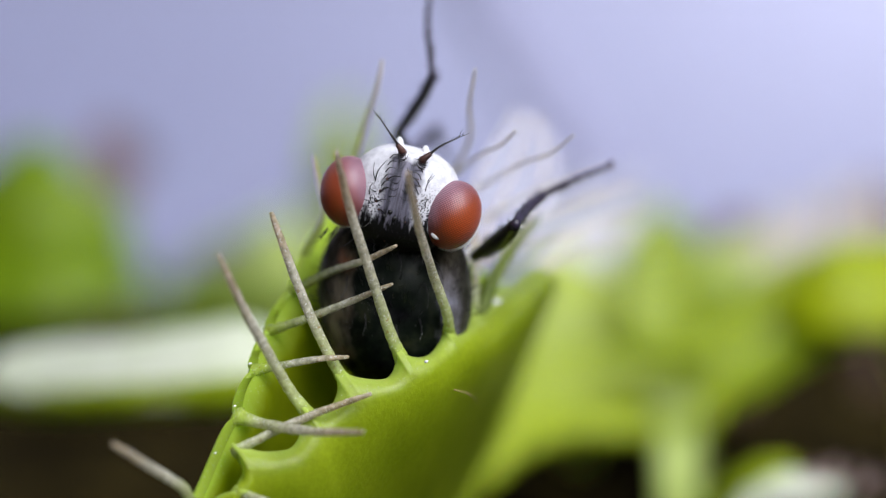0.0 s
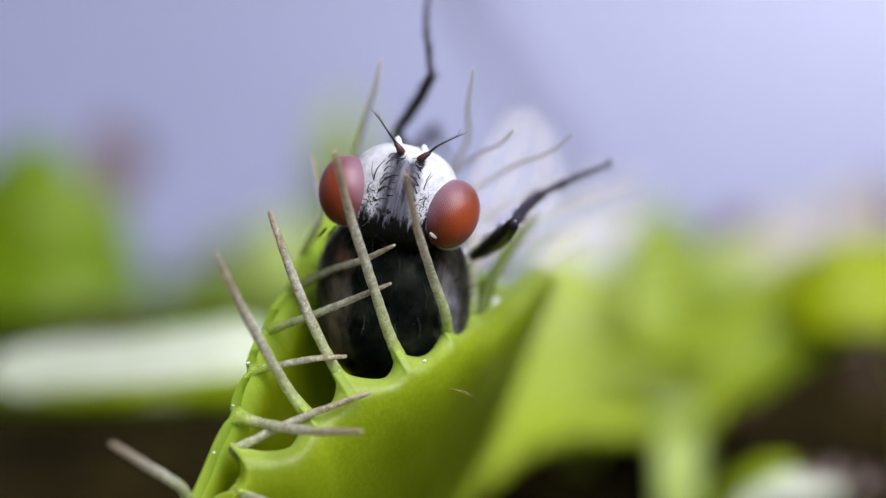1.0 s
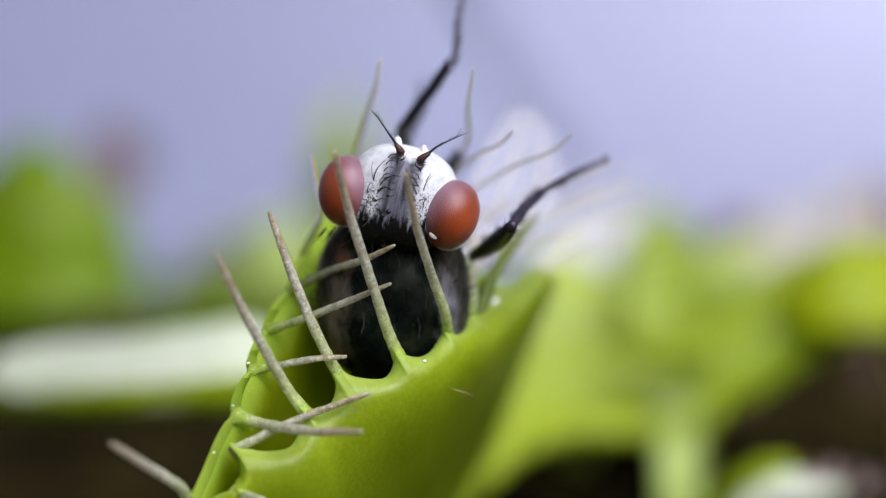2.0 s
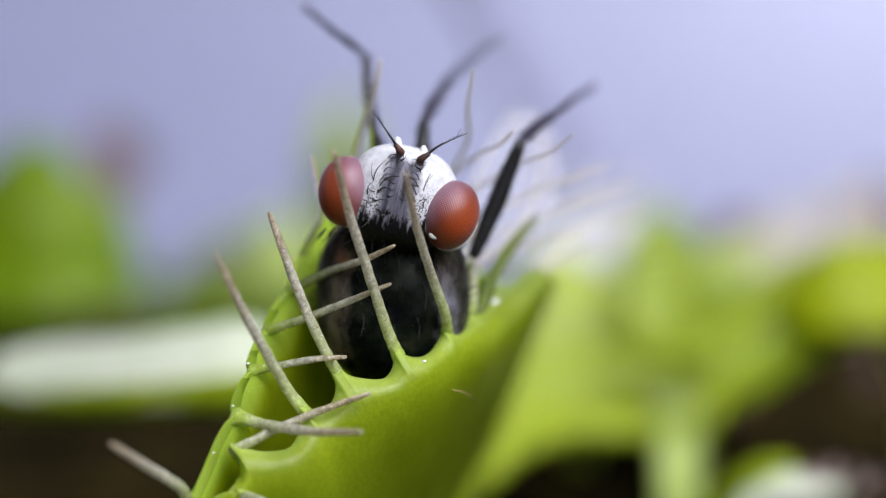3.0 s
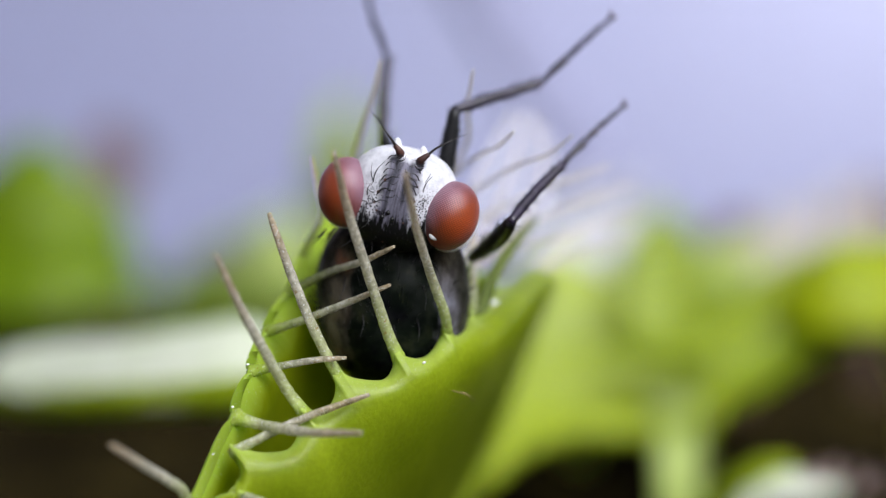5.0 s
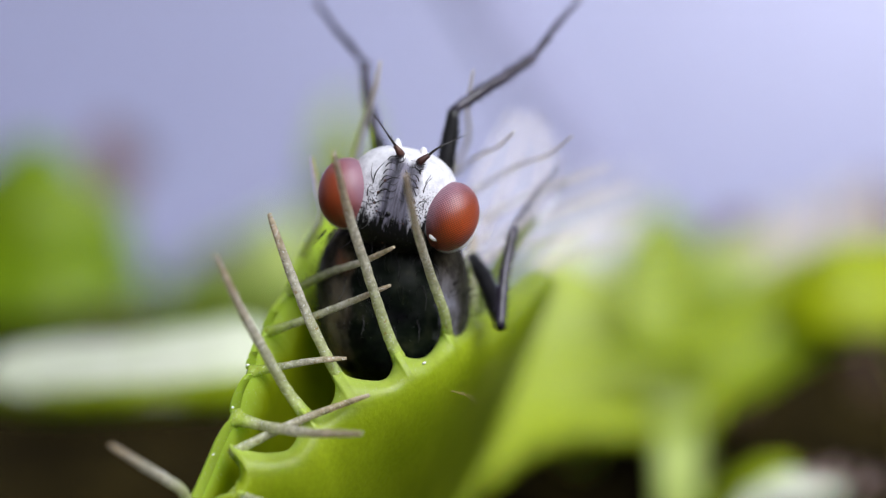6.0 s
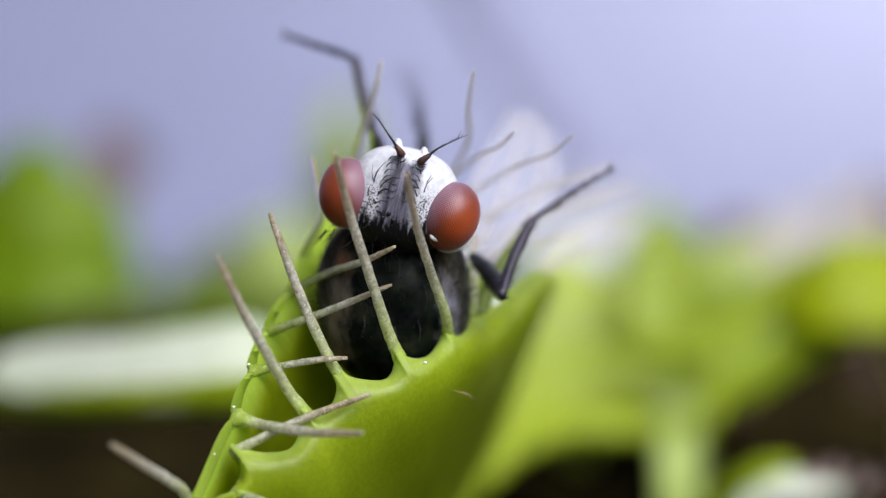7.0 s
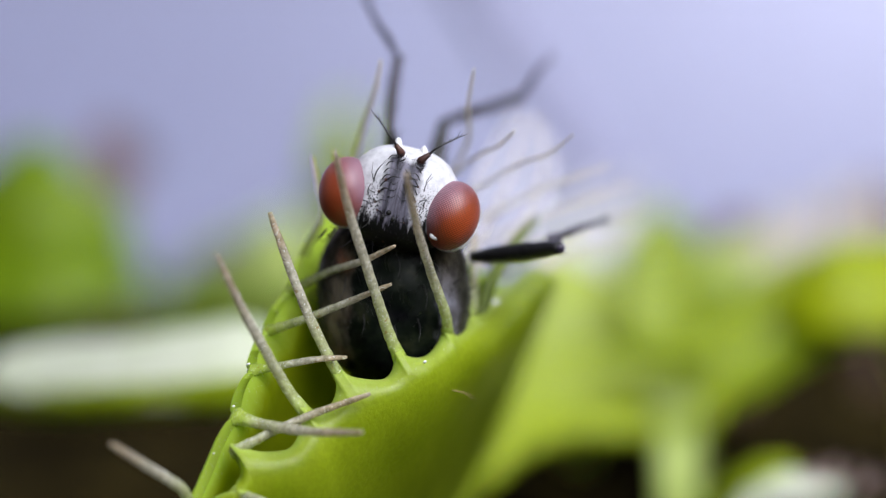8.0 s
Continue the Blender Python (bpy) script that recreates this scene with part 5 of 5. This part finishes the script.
    walk(legs["c"][2], [
        (0, aim((0.77, 1.02, 5.59), (0.68, 2.46, 7.50))), (1.7, aim((0.77, 1.02, 5.59), (0.68, 2.46, 7.50))),
        (2.3, aim((1.91, 1.06, 6.04), (2.47, 2.67, 7.71))), (2.8, aim((1.81, 3.76, 5.11), (1.83, 6.11, 5.59))),
        (2.9, aim((-0.05, 3.55, 5.58), (-0.35, 5.84, 6.17))), (3, aim((1.25, 3.37, 5.58), (2.34, 5.22, 6.62))),
        (3.05, aim((2.31, 2.60, 5.53), (3.82, 4.05, 6.69))), (3.1, aim((3.15, 1.42, 5.17), (4.94, 2.27, 6.51))),
        (3.2, aim((3.43, 0.91, 5.26), (4.96, 2.32, 6.45))), (3.4, aim((3.38, 0.95, 5.38), (4.86, 2.29, 6.69))),
        (3.5, aim((3.30, 1.00, 5.33), (4.93, 2.01, 6.76))), (4.5, aim((3.30, 0.98, 5.36), (4.99, 1.66, 6.92))),
        (4.7, aim((3.29, 1.08, 5.39), (4.97, 1.73, 6.96))), (5.8, aim((3.35, 0.92, 5.39), (5.01, 1.65, 6.95))),
        (5.9, aim((3.18, 1.40, 5.50), (4.77, 2.10, 7.15))), (6, aim((3.14, 0.74, 5.98), (4.21, 2.35, 7.38))),
        (6.1, aim((2.77, 5.44, 5.76), (3.53, 7.43, 6.86))), (6.2, aim((2.59, 6.97, 4.68), (2.94, 9.19, 5.49))),
        (6.3, aim((1.81, 7.14, 5.05), (1.55, 9.43, 4.42))), (6.4, aim((0.92, 5.58, 6.32), (1.27, 7.42, 7.80))),
        (6.5, aim((1.68, 7.42, 5.12), (1.72, 9.60, 6.10))), (6.6, aim((1.13, 7.60, 4.22), (0.92, 9.95, 4.57))),
        (6.7, aim((-0.32, 6.01, 5.92), (0.13, 8.13, 6.93))), (6.8, aim((-0.12, 4.97, 6.44), (-0.06, 6.96, 7.76))),
        (6.9, aim((-0.04, 7.13, 5.40), (-0.65, 9.29, 6.24))), (7, aim((0.41, 7.25, 5.19), (0.12, 9.42, 6.14))),
        (7.1, aim((2.57, 5.76, 4.78), (3.77, 7.43, 5.99))), (7.2, aim((2.69, 4.79, 5.31), (3.57, 6.81, 6.25))),
        (7.3, aim((2.52, 5.58, 5.91), (3.15, 7.52, 7.16))), (7.4, aim((2.31, 4.97, 6.02), (2.83, 6.85, 7.39))),
        (7.5, aim((2.29, 6.09, 5.80), (2.87, 7.56, 7.59))), (7.6, aim((2.65, 5.66, 5.63), (3.25, 7.58, 6.92))),
        (7.7, aim((2.88, 5.55, 5.54), (3.40, 7.60, 6.65))), (7.8, aim((2.87, 5.79, 5.42), (3.55, 7.88, 6.36))),
        (8, aim((2.96, 5.67, 5.25), (3.72, 7.67, 6.31)))])
    walk(legs["l"][0], [
        (0, aim((-0.21, 3.30, 1.62), (0.08, 5.38, 3.47))), (1.7, aim((-0.21, 3.30, 1.62), (0.08, 5.38, 3.47))),
        (2.2, aim((-0.21, 3.30, 1.62), (-0.21, 1.69, 3.91))), (2.5, aim((-0.21, 3.30, 1.62), (-0.45, 2.07, 4.12))),
        (2.8, aim((-0.21, 3.30, 1.62), (-0.50, 2.17, 4.17))), (3, aim((-0.21, 3.30, 1.62), (-0.53, 2.18, 4.17))),
        (3.1, aim((-0.21, 3.30, 1.62), (-0.47, 2.17, 4.17))), (3.5, aim((-0.21, 3.30, 1.62), (-0.40, 2.15, 4.17))),
        (3.8, aim((-0.21, 3.30, 1.62), (-0.35, 2.27, 4.22))), (4.5, aim((-0.21, 3.30, 1.62), (-0.32, 2.38, 4.26))),
        (4.7, aim((-0.21, 3.30, 1.62), (-0.35, 2.36, 4.25))), (5.8, aim((-0.21, 3.30, 1.62), (-0.32, 2.38, 4.26))),
        (5.9, aim((-0.21, 3.30, 1.62), (-0.51, 2.25, 4.20))), (6, aim((-0.21, 3.30, 1.62), (-0.51, 2.25, 4.20))),
        (6.1, aim((-0.21, 3.30, 1.62), (-0.55, 2.27, 4.20))), (6.2, aim((-0.21, 3.30, 1.62), (-0.55, 2.27, 4.20))),
        (6.5, aim((-0.21, 3.30, 1.62), (-0.55, 2.19, 4.17))), (6.8, aim((-0.21, 3.30, 1.62), (-0.54, 2.26, 4.20))),
        (7, aim((-0.21, 3.30, 1.62), (-0.55, 2.27, 4.20))), (7.2, aim((-0.21, 3.30, 1.62), (-0.53, 2.18, 4.17))),
        (7.3, aim((-0.21, 3.30, 1.62), (-0.21, 1.52, 3.78))), (7.4, aim((-0.21, 3.30, 1.62), (-0.07, 1.52, 3.78))),
        (7.5, aim((-0.21, 3.30, 1.62), (-0.10, 2.26, 4.22))), (7.6, aim((-0.21, 3.30, 1.62), (-0.35, 2.21, 4.20))),
        (7.7, aim((-0.21, 3.30, 1.62), (-0.27, 2.26, 4.22))), (7.8, aim((-0.21, 3.30, 1.62), (-0.35, 2.27, 4.22))),
        (8, aim((-0.21, 3.30, 1.62), (-0.22, 2.52, 4.31)))])
    walk(legs["l"][1], [
        (0, aim((0.08, 5.38, 3.47), (0.84, 6.95, 4.55))), (1.7, aim((0.08, 5.38, 3.47), (0.84, 6.95, 4.55))),
        (2.2, aim((-0.21, 1.69, 3.91), (0.17, 3.02, 5.43))), (2.5, aim((-0.45, 2.07, 4.12), (-0.49, 3.19, 5.84))),
        (2.8, aim((-0.50, 2.17, 4.17), (-0.72, 2.95, 6.05))), (3, aim((-0.53, 2.18, 4.17), (-0.76, 2.83, 6.10))),
        (3.1, aim((-0.47, 2.17, 4.17), (-0.57, 2.71, 6.14))), (3.5, aim((-0.40, 2.15, 4.17), (-0.46, 2.95, 6.05))),
        (3.8, aim((-0.35, 2.27, 4.22), (-0.18, 3.16, 6.06))), (4.5, aim((-0.32, 2.38, 4.26), (-0.23, 3.28, 6.11))),
        (4.7, aim((-0.35, 2.36, 4.25), (-0.25, 3.21, 6.11))), (5.8, aim((-0.32, 2.38, 4.26), (-0.21, 3.35, 6.07))),
        (5.9, aim((-0.51, 2.25, 4.20), (-0.78, 3.07, 6.06))), (6, aim((-0.51, 2.25, 4.20), (-0.81, 3.18, 6.00))),
        (6.1, aim((-0.55, 2.27, 4.20), (-1.00, 3.03, 6.05))), (6.2, aim((-0.55, 2.27, 4.20), (-0.97, 3.15, 6.00))),
        (6.5, aim((-0.55, 2.19, 4.17), (-1.05, 2.91, 6.02))), (6.8, aim((-0.54, 2.26, 4.20), (-1.00, 2.93, 6.08))),
        (7, aim((-0.55, 2.27, 4.20), (-1.05, 2.90, 6.08))), (7.2, aim((-0.53, 2.18, 4.17), (-0.94, 2.91, 6.04))),
        (7.3, aim((-0.21, 1.52, 3.78), (0.11, 3.21, 4.90))), (7.4, aim((-0.07, 1.52, 3.78), (0.44, 3.16, 4.90))),
        (7.5, aim((-0.10, 2.26, 4.22), (0.11, 3.14, 6.06))), (7.6, aim((-0.35, 2.21, 4.20), (-0.39, 2.97, 6.10))),
        (7.7, aim((-0.27, 2.26, 4.22), (-0.09, 3.04, 6.11))), (7.8, aim((-0.35, 2.27, 4.22), (-0.30, 3.07, 6.11))),
        (8, aim((-0.22, 2.52, 4.31), (-0.01, 3.46, 6.12)))])
    walk(legs["l"][2], [
        (0, aim((0.84, 6.95, 4.55), (1.19, 9.06, 3.69))), (1.7, aim((0.84, 6.95, 4.55), (1.19, 9.06, 3.69))),
        (2.2, aim((0.17, 3.02, 5.43), (-0.25, 4.87, 6.73))), (2.5, aim((-0.49, 3.19, 5.84), (-1.48, 4.91, 7.01))),
        (2.8, aim((-0.72, 2.95, 6.05), (-2.06, 4.29, 7.35))), (3, aim((-0.76, 2.83, 6.10), (-2.23, 4.14, 7.29))),
        (3.1, aim((-0.57, 2.71, 6.14), (-1.82, 4.15, 7.42))), (3.5, aim((-0.46, 2.95, 6.05), (-1.41, 4.47, 7.50))),
        (3.8, aim((-0.18, 3.16, 6.06), (-0.84, 4.58, 7.74))), (4.5, aim((-0.23, 3.28, 6.11), (-0.87, 4.71, 7.79))),
        (4.7, aim((-0.25, 3.21, 6.11), (-0.86, 4.66, 7.79))), (5.8, aim((-0.21, 3.35, 6.07), (-0.73, 4.82, 7.75))),
        (5.9, aim((-0.78, 3.07, 6.06), (-1.93, 4.35, 7.58))), (6, aim((-0.81, 3.18, 6.00), (-1.96, 4.53, 7.46))),
        (6.1, aim((-1.00, 3.03, 6.05), (-2.42, 4.28, 7.35))), (6.2, aim((-0.97, 3.15, 6.00), (-2.48, 4.48, 7.12))),
        (6.5, aim((-1.05, 2.91, 6.02), (-2.71, 4.16, 6.99))), (6.8, aim((-1.00, 2.93, 6.08), (-2.53, 4.38, 7.00))),
        (7, aim((-1.05, 2.90, 6.08), (-2.75, 4.32, 6.70))), (7.2, aim((-0.94, 2.91, 6.04), (-2.64, 4.36, 6.57))),
        (7.3, aim((0.11, 3.21, 4.90), (-0.26, 5.30, 4.02))), (7.4, aim((0.44, 3.16, 4.90), (0.16, 5.26, 5.80))),
        (7.5, aim((0.11, 3.14, 6.06), (-0.95, 4.44, 7.63))), (7.6, aim((-0.39, 2.97, 6.10), (-1.43, 4.45, 7.52))),
        (7.7, aim((-0.09, 3.04, 6.11), (-0.82, 4.59, 7.64))), (7.8, aim((-0.30, 3.07, 6.11), (-0.99, 4.68, 7.60))),
        (8, aim((-0.01, 3.46, 6.12), (-0.87, 4.93, 7.67)))])


motions()
